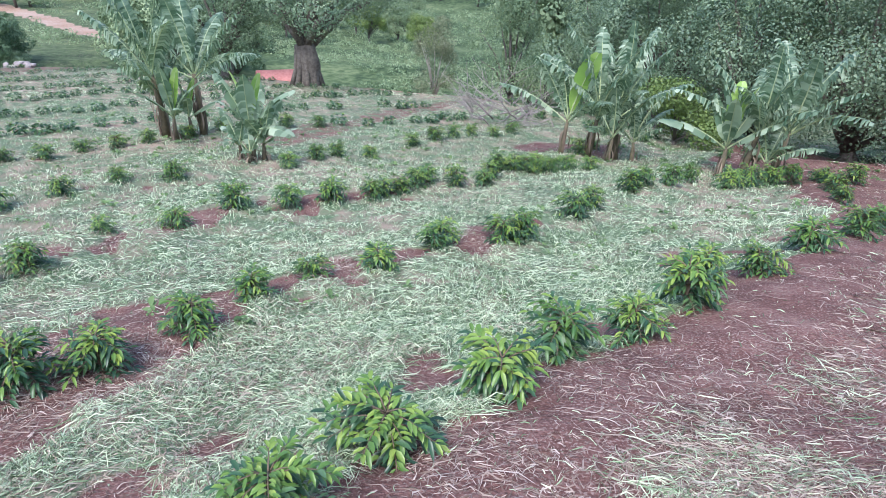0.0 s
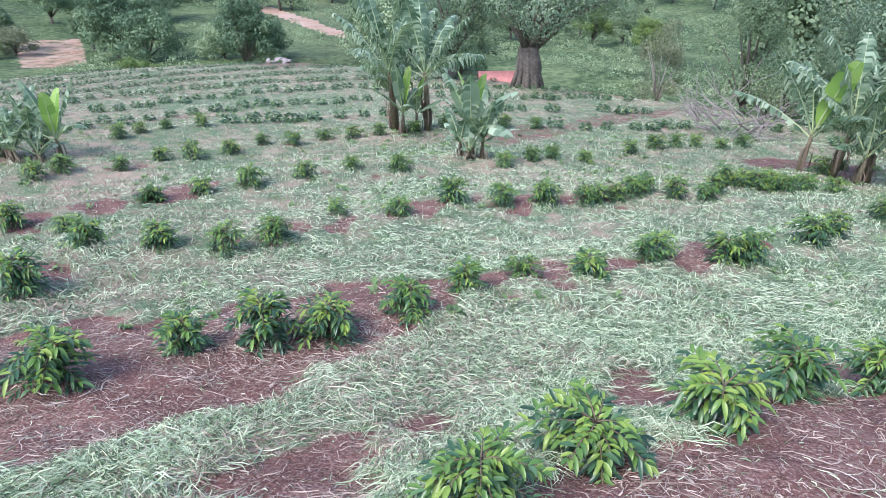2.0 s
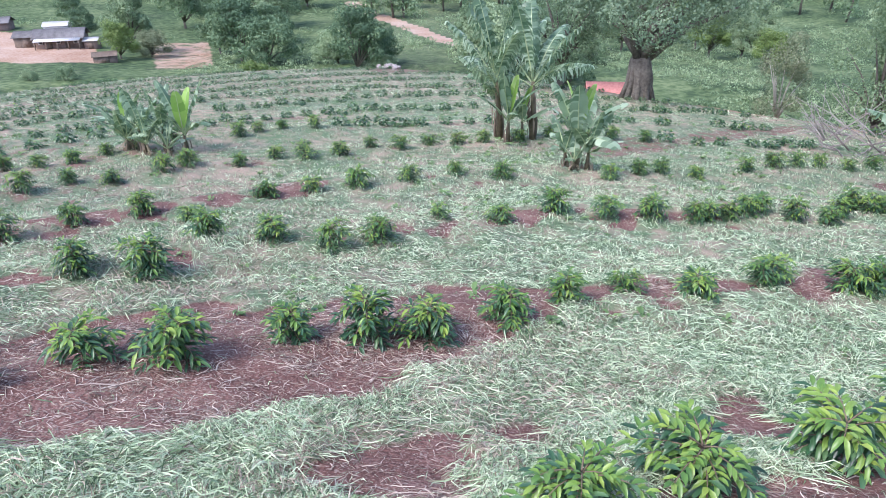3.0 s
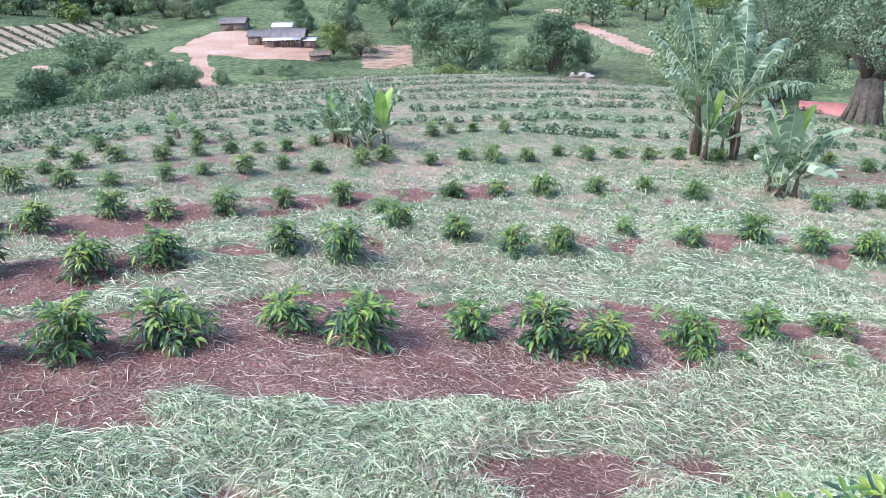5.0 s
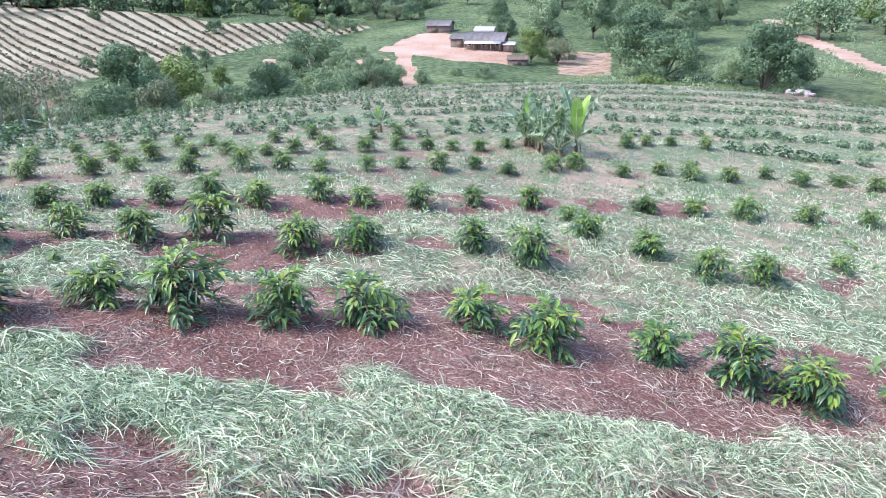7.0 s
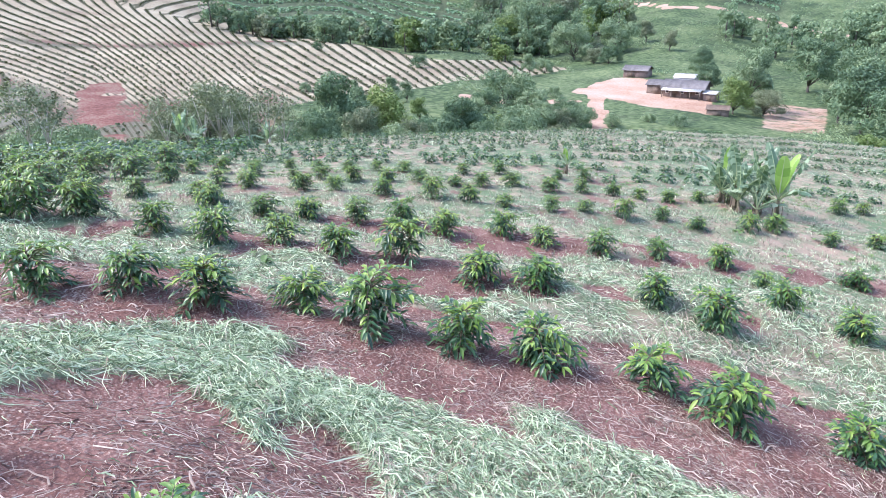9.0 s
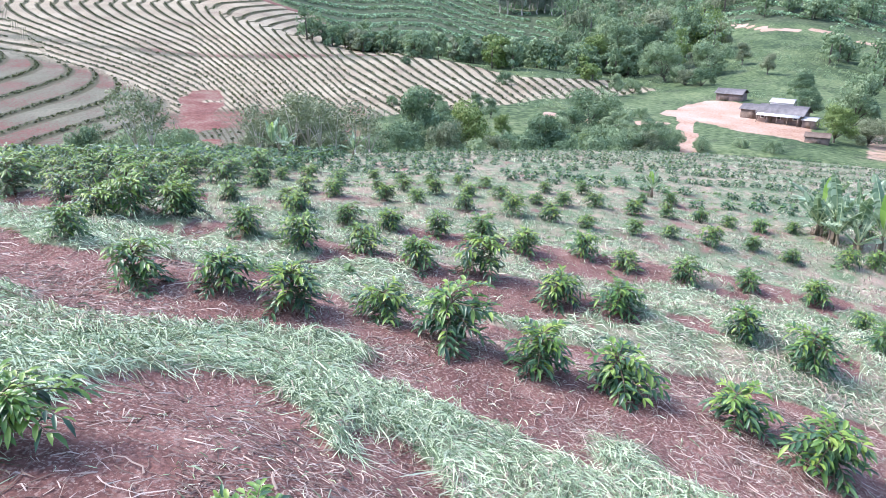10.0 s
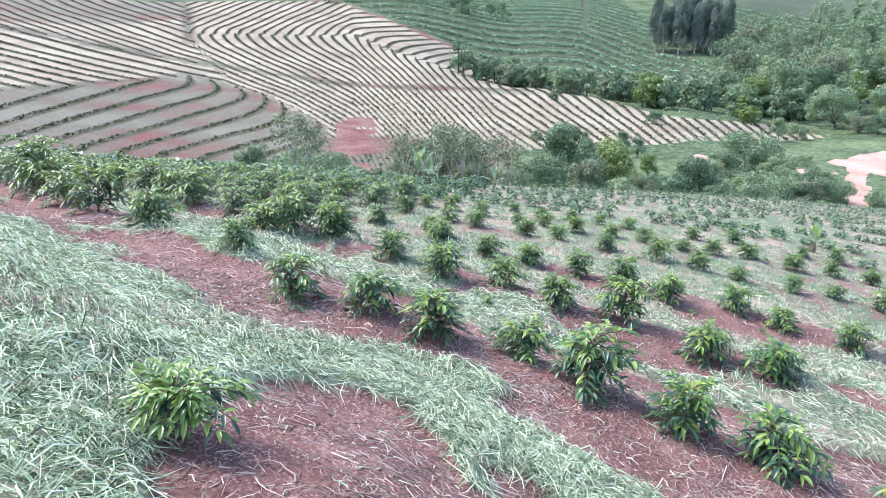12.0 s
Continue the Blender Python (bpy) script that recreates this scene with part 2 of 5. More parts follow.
M_GROUND = ground_material()
M_MULCH = leafy("cut_grass_mulch", [(0.14, (0.03, 0.06, 0.026)), (0.34, (0.19, 0.28, 0.15)), (0.54, (0.42, 0.535, 0.345)), (0.8, (0.65, 0.72, 0.51))], 0.6, 0.35, 0.1, 1.2, 0.0)
M_STRAW = leafy("dry_straw", [(0.2, (0.17, 0.125, 0.10)), (0.5, (0.33, 0.265, 0.21)), (0.8, (0.49, 0.42, 0.345))], 0.75, 0.25, 0.05, 2.0, 0.0)
M_LITTER = leafy("dead_litter", [(0.2, (0.15, 0.105, 0.085)), (0.5, (0.31, 0.24, 0.20)), (0.75, (0.47, 0.39, 0.335)), (0.95, (0.60, 0.525, 0.455))], 0.85, 0.2, 0.0, 2.0, 0.0)
M_COFFEE = leafy("coffee_leaf", [(0.2, (0.014, 0.042, 0.024)), (0.5, (0.04, 0.105, 0.048)), (0.8, (0.12, 0.215, 0.08))], 0.34, 0.5, 0.12)
M_YOUNG = leafy("young_coffee_leaf", [(0.2, (0.055, 0.14, 0.035)), (0.5, (0.135, 0.25, 0.05)), (0.8, (0.30, 0.40, 0.078))], 0.36, 0.5, 0.2)
M_WEED = leafy("weed_leaf", [(0.2, (0.07, 0.13, 0.05)), (0.5, (0.13, 0.22, 0.08)), (0.8, (0.22, 0.32, 0.13))], 0.6, 0.3, 0.15)
M_STEM = simple("woody_stem", (0.10, 0.075, 0.05), (0.22, 0.17, 0.12), 40)
M_BARK = simple("grey_bark", (0.055, 0.047, 0.04), (0.21, 0.185, 0.155), 6, 0.9, 0.2, 0.6, 0.04)
M_PALE_BARK = simple("pale_bark", (0.35, 0.31, 0.27), (0.6, 0.56, 0.5), 5, 0.9, 0.2, 0.4, 0.03)
M_BANANA = leafy("banana_leaf", [(0.2, (0.065, 0.13, 0.08)), (0.5, (0.19, 0.28, 0.18)), (0.8, (0.43, 0.53, 0.38))], 0.42, 0.45, 0.3, 2.0, 0.1)
M_BANANA_YOUNG = leafy("young_banana_leaf", [(0.2, (0.20, 0.36, 0.07)), (0.6, (0.32, 0.50, 0.12)), (0.85, (0.42, 0.56, 0.18))], 0.4, 0.5, 0.3, 2.0, 0.1)
M_RIB = simple("banana_midrib", (0.32, 0.40, 0.20), (0.50, 0.56, 0.34), 12, 0.5)
M_PSEUDO = simple("banana_stem", (0.07, 0.06, 0.04), (0.20, 0.17, 0.10), 9, 0.7, 0.3, 0.4, 0.02)
M_DRY = leafy("dry_banana_leaf", [(0.2, (0.09, 0.065, 0.05)), (0.5, (0.19, 0.145, 0.11)), (0.8, (0.33, 0.26, 0.19))], 0.85, 0.2, 0.05)
# the next two leaf colours are lightened and blued to imitate valley haze
M_TREE_DARK_HAZY = leafy("hazy_dark_tree_leaves", [(0.25, (0.042, 0.082, 0.052)), (0.5, (0.12, 0.195, 0.11)), (0.75, (0.27, 0.365, 0.205))], 0.7, 0.25, 0.15, 0.16, 0.4, 0.6)
M_TREE_MID_HAZY = leafy("hazy_tree_leaves", [(0.25, (0.09, 0.15, 0.09)), (0.5, (0.215, 0.30, 0.17)), (0.75, (0.41, 0.49, 0.29))], 0.75, 0.2, 0.15, 0.16, 0.4, 0.6)
M_TREE_NEAR = leafy("near_tree_leaves", [(0.3, (0.05, 0.095, 0.062)), (0.5, (0.155, 0.235, 0.145)), (0.7, (0.31, 0.40, 0.25))], 0.5, 0.45, 0.2, 0.9, 0.15, 0.8)
M_TREE_LIGHT = leafy("light_tree_leaves", [(0.2, (0.085, 0.14, 0.04)), (0.5, (0.15, 0.225, 0.065)), (0.8, (0.24, 0.31, 0.10))], 0.55, 0.35, 0.15, 0.5, 0.3)
M_TREE_GREY = leafy("grey_tree_leaves", [(0.2, (0.11, 0.145, 0.085)), (0.5, (0.19, 0.225, 0.135)), (0.8, (0.30, 0.325, 0.21))], 0.7, 0.2, 0.1, 0.5, 0.3)
# distance haze over the hedges is mixed into this pale leaf colour
M_HEDGE_HAZY = leafy("hazy_hedge_leaves", [(0.2, (0.15, 0.27, 0.165)), (0.5, (0.22, 0.36, 0.215)), (0.8, (0.32, 0.47, 0.28))], 0.85, 0.15, 0.1, 0.4, 0.0)
M_CROP = leafy("crop_leaves", [(0.2, (0.05, 0.06, 0.035)), (0.6, (0.10, 0.12, 0.06)), (0.85, (0.17, 0.18, 0.09))], 0.7, 0.3, 0.05, 0.4, 0.0)
M_ROOF = simple("weathered_roof_sheet", (0.085, 0.08, 0.08), (0.25, 0.235, 0.235), 1.2, 0.8, 0.25, 0.2)
M_ROOF_PALE = simple("bright_roof_sheet", (0.42, 0.41, 0.41), (0.62, 0.61, 0.6), 1.0, 0.5, 0.4, 0.1)
M_ROOF_RED = simple("red_clay_roof", (0.34, 0.13, 0.11), (0.55, 0.26, 0.22), 3, 0.85, 0.2, 0.3)
M_WALL = simple("stained_house_wall", (0.13, 0.09, 0.075), (0.28, 0.21, 0.18), 2.0, 0.9, 0.2, 0.2)
M_WALL_WHITE = simple("whitewashed_wall", (0.55, 0.52, 0.5), (0.78, 0.76, 0.73), 1.5, 0.9, 0.2, 0.1)
M_WOOD = simple("weathered_wood", (0.10, 0.075, 0.06), (0.26, 0.20, 0.16), 6, 0.85, 0.2, 0.4)
M_GLASS_DARK = simple("dark_window_pane", (0.02, 0.022, 0.025), (0.05, 0.055, 0.06), 3, 0.2, 0.5, 0)
M_TWIG = simple("dead_branch", (0.20, 0.17, 0.16), (0.42, 0.37, 0.35), 14, 0.9, 0.2, 0.3)

# ---- making meshes ----


def mesh_of(name, verts, quads=None, tris=None, smooth_faces=False):
    """A mesh from arrays of vertices, quads and triangles."""
    me = bpy.data.meshes.new(name)
    verts = np.asarray(verts, np.float32).reshape(-1, 3)
    q = np.zeros((0, 4), np.int32) if quads is None else np.asarray(quads, np.int32).reshape(-1, 4)
    t = np.zeros((0, 3), np.int32) if tris is None else np.asarray(tris, np.int32).reshape(-1, 3)
    me.vertices.add(len(verts))
    me.vertices.foreach_set("co", verts.ravel())
    me.loops.add(4 * len(q) + 3 * len(t))
    me.loops.foreach_set("vertex_index", np.concatenate([q.ravel(), t.ravel()]))
    me.polygons.add(len(q) + len(t))
    me.polygons.foreach_set("loop_start", np.concatenate([np.arange(len(q)) * 4, 4 * len(q) + np.arange(len(t)) * 3]).astype(np.int32))
    if smooth_faces:
        me.polygons.foreach_set("use_smooth", np.ones(len(q) + len(t), bool))
    me.update(calc_edges=True)
    me.validate()
    return me


class Heap:
    """Gathers many small pieces into one mesh."""

    def __init__(self):
        self.v, self.q, self.t, self.count = [], [], [], 0

    def add(self, verts, quads=(), tris=()):
        verts = np.asarray(verts, float).reshape(-1, 3)
        if len(quads):
            self.q.append(np.asarray(quads, int).reshape(-1, 4) + self.count)
        if len(tris):
            self.t.append(np.asarray(tris, int).reshape(-1, 3) + self.count)
        self.v.append(verts)
        self.count += len(verts)

    def tube(self, path, radii, sides=7):
        path = np.asarray(path, float)
        n = len(path)
        tang = np.gradient(path, axis=0)
        tang /= np.linalg.norm(tang, axis=1)[:, None] + 1e-9
        side = np.cross(tang, (0.31, 0.17, 0.93) if abs(tang[0][2]) < 0.9 else (1.0, 0.1, 0.0))
        side /= np.linalg.norm(side, axis=1)[:, None] + 1e-9
        other = np.cross(tang, side)
        a = np.linspace(0, 2 * np.pi, sides, endpoint=False)
        ring = np.cos(a)[None, :, None] * side[:, None] + np.sin(a)[None, :, None] * other[:, None]
        v = path[:, None] + ring * np.asarray(radii, float)[:, None, None]
        q = [(i * sides + k, i * sides + (k + 1) % sides, (i + 1) * sides + (k + 1) % sides, (i + 1) * sides + k) for i in range(n - 1) for k in range(sides)]
        v = np.concatenate([v.reshape(-1, 3), path[:1], path[-1:]])
        t = [(k + 1 if k + 1 < sides else 0, k, n * sides) for k in range(sides)] + [((n - 1) * sides + k, (n - 1) * sides + (k + 1) % sides, n * sides + 1) for k in range(sides)]
        self.add(v, q, t)

    def box(self, c, s, turn=0.0, taper=1.0):
        c, s = np.asarray(c, float), np.asarray(s, float) / 2
        p = np.array([(x, y, z) for z in (-1, 1) for x, y in ((-1, -1), (1, -1), (1, 1), (-1, 1))], float) * s
        p[4:, :2] *= taper
        ca, sa = math.cos(turn), math.sin(turn)
        p[:, :2] = p[:, :2] @ np.array([(ca, sa), (-sa, ca)])
        self.add(p + c, [(3, 2, 1, 0), (4, 5, 6, 7), (0, 1, 5, 4), (1, 2, 6, 5), (2, 3, 7, 6), (3, 0, 4, 7)])

    def mesh(self, name, smooth_faces=False):
        v = np.concatenate(self.v) if self.v else np.zeros((0, 3))
        return mesh_of(name, v, np.concatenate(self.q) if self.q else None, np.concatenate(self.t) if self.t else None, smooth_faces)


def part(name, heap, material, parent=None, label="", smooth_faces=False):
    """One mesh object, under its thing where one is given."""
    me = heap.mesh(name, smooth_faces) if isinstance(heap, Heap) else heap
    if not me.materials:
        me.materials.append(material)
    ob = new(name, me)
    if parent is not None:
        ob.parent = parent
    return tagged(ob, label)


def thing(name, label, category, group="", m=None):
    ob = new(name)
    ob.empty_display_size = 0.2
    if m is not None:
        ob.matrix_basis = m
    return tagged(ob, label, category, group)


def leaves(heap, base, way, length, width, droop, fold=0.25, up=None):
    """Pointed leaves, folded along the midrib and bending down; arrays with one row a leaf."""
    base, way = np.asarray(base, float), np.asarray(way, float)
    n = len(base)
    length, width, droop = (np.broadcast_to(np.asarray(a, float), (n,))[:, None] for a in (length, width, droop))
    way = way / (np.linalg.norm(way, axis=1)[:, None] + 1e-9)
    side = np.cross(way, (0, 0, 1.0))
    side /= np.linalg.norm(side, axis=1)[:, None] + 1e-9
    nrm = np.cross(side, way)
    down = np.array((0, 0, -1.0))
    m1 = base + way * length * 0.36 + down * droop * length * 0.10
    m2 = base + way * length * 0.70 + down * droop * length * 0.36
    tip = base + way * length * 0.95 + down * droop * length * 0.75
    rise = nrm * width * fold
    l1, r1 = m1 + side * width * 0.5 + rise, m1 - side * width * 0.5 + rise
    l2, r2 = m2 + side * width * 0.42 + rise * 0.8, m2 - side * width * 0.42 + rise * 0.8
    v = np.stack([base, m1, m2, tip, l1, l2, r1, r2], 1).reshape(-1, 3)
    o = 8 * np.arange(n)[:, None]
    q = np.concatenate([o + [1, 2, 5, 4], o + [6, 7, 2, 1]])
    t = np.concatenate([o + [0, 1, 4], o + [0, 6, 1], o + [2, 3, 5], o + [7, 3, 2]])
    heap.add(v, q, t)


def flakes(heap, base, way, length, width):
    """Small kite-shaped leaves, one quad each."""
    n = len(base)
    way = way / (np.linalg.norm(way, axis=1)[:, None] + 1e-9)
    side = np.cross(way, np.random.RandomState(n).normal(size=(n, 3)) * 0.5 + (0, 0, 1.0))
    side /= np.linalg.norm(side, axis=1)[:, None] + 1e-9
    length, width = np.asarray(length)[:, None], np.asarray(width)[:, None]
    mid = base + way * length * 0.45 + (0, 0, 0.06) * length
    tip = base + way * length - (0, 0, 0.12) * length
    v = np.stack([base, mid - side * width / 2, tip, mid + side * width / 2], 1).reshape(-1, 3)
    heap.add(v, 4 * np.arange(n)[:, None] + [0, 1, 2, 3])


def scales(heap, base, nrm, length, width, rs):
    """Leaf tufts that lie like scales over a clump, one kite each."""
    n = len(base)
    nrm = nrm / (np.linalg.norm(nrm, axis=1)[:, None] + 1e-9)
    way = np.cross(nrm, rs.normal(size=(n, 3)))
    way /= np.linalg.norm(way, axis=1)[:, None] + 1e-9
    side = np.cross(nrm, way)
    length, width = np.asarray(length)[:, None], np.asarray(width)[:, None]
    a, b = base - way * length * 0.5 - nrm * length * 0.12, base + way * length * 0.5 - nrm * length * 0.12
    v = np.stack([a, base - side * width / 2, b, base + side * width / 2], 1).reshape(-1, 3)
    heap.add(v, 4 * np.arange(n)[:, None] + [0, 1, 2, 3])


def blades(heap, x, y, ang, length, width, lift, zfun, sink=0.0, curl=0.9):
    """Flattened grass blades lying over the ground, each in two bent lengths."""
    n = len(x)
    dx, dy = np.cos(ang), np.sin(ang)
    bend = np.random.uniform(-curl, curl, n)
    x1, y1 = x + dx * length * 0.5, y + dy * length * 0.5
    dx2, dy2 = np.cos(ang + bend), np.sin(ang + bend)
    x2, y2 = x1 + dx2 * length * 0.5, y1 + dy2 * length * 0.5
    z0, z1, z2 = zfun(x, y) - sink, zfun(x1, y1) + lift, zfun(x2, y2) + lift * np.random.uniform(-0.2, 0.9, n)
    tilt = np.random.uniform(-0.7, 0.7, n) * width
    px, py = -dy * width / 2, dx * width / 2
    a, b = np.stack([x + px, y + py, z0 + tilt / 2], 1), np.stack([x - px, y - py, z0 - tilt / 2], 1)
    c, d = np.stack([x1 + px, y1 + py, z1 + tilt], 1), np.stack([x1 - px, y1 - py, z1 - tilt], 1)
    e = np.stack([x2, y2, z2], 1)
    v = np.stack([a, b, c, d, e], 1).reshape(-1, 3)
    o = 5 * np.arange(n)[:, None]
    heap.add(v, o + [0, 1, 3, 2], o + [2, 3, 4])


def strands(heap, x, y, length, width, zfun):
    """Long dead stalks that wander over the soil and lift off it here and there."""
    n, steps = len(x), 6
    ang = np.random.uniform(0, 6.283, n)
    turn = np.random.normal(0, 0.2, n)
    rows, px, py = [], np.array(x), np.array(y)
    high = np.random.exponential(0.012, n)
    for k in range(steps + 1):
        w = width * (1 - 0.55 * k / steps) / 2
        z = zfun(px, py) + 0.006 + high * math.sin(math.pi * k / steps)
        sx, sy = -np.sin(ang) * w, np.cos(ang) * w
        rows += [np.stack([px + sx, py + sy, z], 1), np.stack([px, py, z + w * 0.9], 1), np.stack([px - sx, py - sy, z], 1)]
        px, py = px + np.cos(ang) * length / steps, py + np.sin(ang) * length / steps
        ang = ang + turn + np.random.normal(0, 0.42, n)
    m = 3 * (steps + 1)
    o = m * np.arange(n)[:, None]
    quads = np.concatenate([o + [3 * k + j, 3 * k + j + 1, 3 * k + j + 4, 3 * k + j + 3] for k in range(steps) for j in (0, 1)])
    heap.add(np.stack(rows, 1).reshape(-1, 3), quads)


# ---- the ground ----
AZ = np.concatenate([np.arange(-110, -48, 3.0), np.arange(-48, 140, 0.45), np.arange(140, 250, 3.0)])
RAD = np.concatenate([[0.0], 0.5 * 1.0205 ** np.arange(0, 432)])
RAD = RAD[RAD < 2900]


def build_ground():
    a, r = np.radians(AZ), RAD
    x = -np.sin(a)[None, :] * r[:, None]
    y = np.cos(a)[None, :] * r[:, None]
    z = ground_z(x, y)
    na, nr = len(a), len(r)
    i, k = np.meshgrid(np.arange(nr - 1), np.arange(na), indexing="ij")
    k2 = (k + 1) % na
    quads = np.stack([i * na + k, (i + 1) * na + k, (i + 1) * na + k2, i * na + k2], -1).reshape(-1, 4)
    v = np.stack([x, y, z], -1).reshape(-1, 3)
    me = mesh_of("ground", v, quads[:, ::-1], None, True)
    me.materials.append(M_GROUND)
    X, Y = v[:, 0].astype(float), v[:, 1].astype(float)
    az, rr = bearing(X, Y), np.hypot(X, Y)
    masks = {"bare": bare(X, Y), "field": smooth(1.04, 0.98, rr / brow(az))}
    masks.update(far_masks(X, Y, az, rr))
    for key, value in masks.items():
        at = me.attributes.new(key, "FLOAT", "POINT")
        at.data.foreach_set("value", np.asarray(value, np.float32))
    return tagged(new("ground", me), "hillside with red soil, pale cut-grass mulch and far fields", "ground", kind="structure")


def near_line(x, y, pts, width):
    """1 near a polyline, 0 away from it."""
    best = np.full(np.shape(x), 1e9)
    for (x0, y0), (x1, y1) in zip(pts, pts[1:]):
        t = np.clip(((x - x0) * (x1 - x0) + (y - y0) * (y1 - y0)) / ((x1 - x0) ** 2 + (y1 - y0) ** 2), 0, 1)
        best = np.minimum(best, np.hypot(x - x0 - t * (x1 - x0), y - y0 - t * (y1 - y0)))
    return smooth(width * 1.15, width * 0.85, best)


def polar(az, r):
    return -r * math.sin(radians(az)), r * math.cos(radians(az))


def field_plan(az, r):
    """The pale field's own plan: across it, and down its slope, both about in degrees as seen from over the valley."""
    return 57 * np.tan(np.radians(np.clip(95 - az, -50, 60))), -np.degrees(np.arctan2(far_land(az, r) - 1.8, r))


# where the old rows on the dull lower slope end against the pale rows, and the pale field's upper edge
FOOT_U, FOOT_W = [-60, -36, -25, -20.9, -14.9, -10.3, -9.4, -9.0], [4.0, 3.6, 3.2, 2.75, 4.56, 7.1, 10.3, 30.0]
EDGE_U, EDGE_W = [-60, -8.5, -3.9, -0.2, 2.1, 4.0, 7.6, 10.0, 14.6, 19.2, 28.4, 30.7, 60], [-2.8, -2.6, -1.0, 0.4, 1.1, 3.2, 3.9, 4.1, 5.25, 6.2, 6.4, 6.9, 9.0]
BAULK_U, BAULK_W = [-60, -31.5, -22.3, -13.1, -6.6, 7.2, 30], [-4.0, -0.05, 1.57, 2.95, 3.87, 4.33, 6.0]


def stripe_rows(x, y):
    """Row coordinate of the young plantation across the valley: contour rows that bend round a nose of the slope."""
    az, r = bearing(x, y), np.hypot(x, y)
    u, w = field_plan(az, r)
    w = w + 0.10 * vnoise(x, y, 45, 12) + 0.05 * vnoise(x, y, 17, 13)
    q = w + 0.18 - 0.33 * np.clip(u + 7.5, 0, 11.5)
    k = np.interp(u, [-13, 0], [2.38, 1.7])
    bend = np.sqrt(q * q + 0.35)
    nose = u - np.where(q > 0, k, 3.0) * bend
    left = (u - w / 0.3) / 1.3
    wedge = (w - 0.22 * u) / 0.5
    upper = np.where(u < -20.9 + 0.9 * np.clip(q, 0, 3), np.where(w > np.interp(u, BAULK_U, BAULK_W), wedge, left), nose)
    s = np.minimum(u - np.interp(w, [2.75, 4.56, 7.1, 10.3], [-20.9, -14.9, -10.3, -9.4]), 0)
    lower = (w + 0.2 * u + 1.4 * np.exp(s / 1.6)) / 1.1
    return np.where(w > np.interp(u, FOOT_U, FOOT_W), lower, upper)


def upper_edge(az):
    """How far off the pale field's upper edge lies at each bearing."""
    a = np.arange(60.0, 140.0, 1.0)
    r = np.arange(112.0, 620.0, 3.0)
    u, w = field_plan(a[:, None] + 0 * r, r + 0 * a[:, None])
    past = w < np.interp(u, EDGE_U, EDGE_W)
    return np.interp(az, a, np.where(past.any(1), r[past.argmax(1)], 560.0))


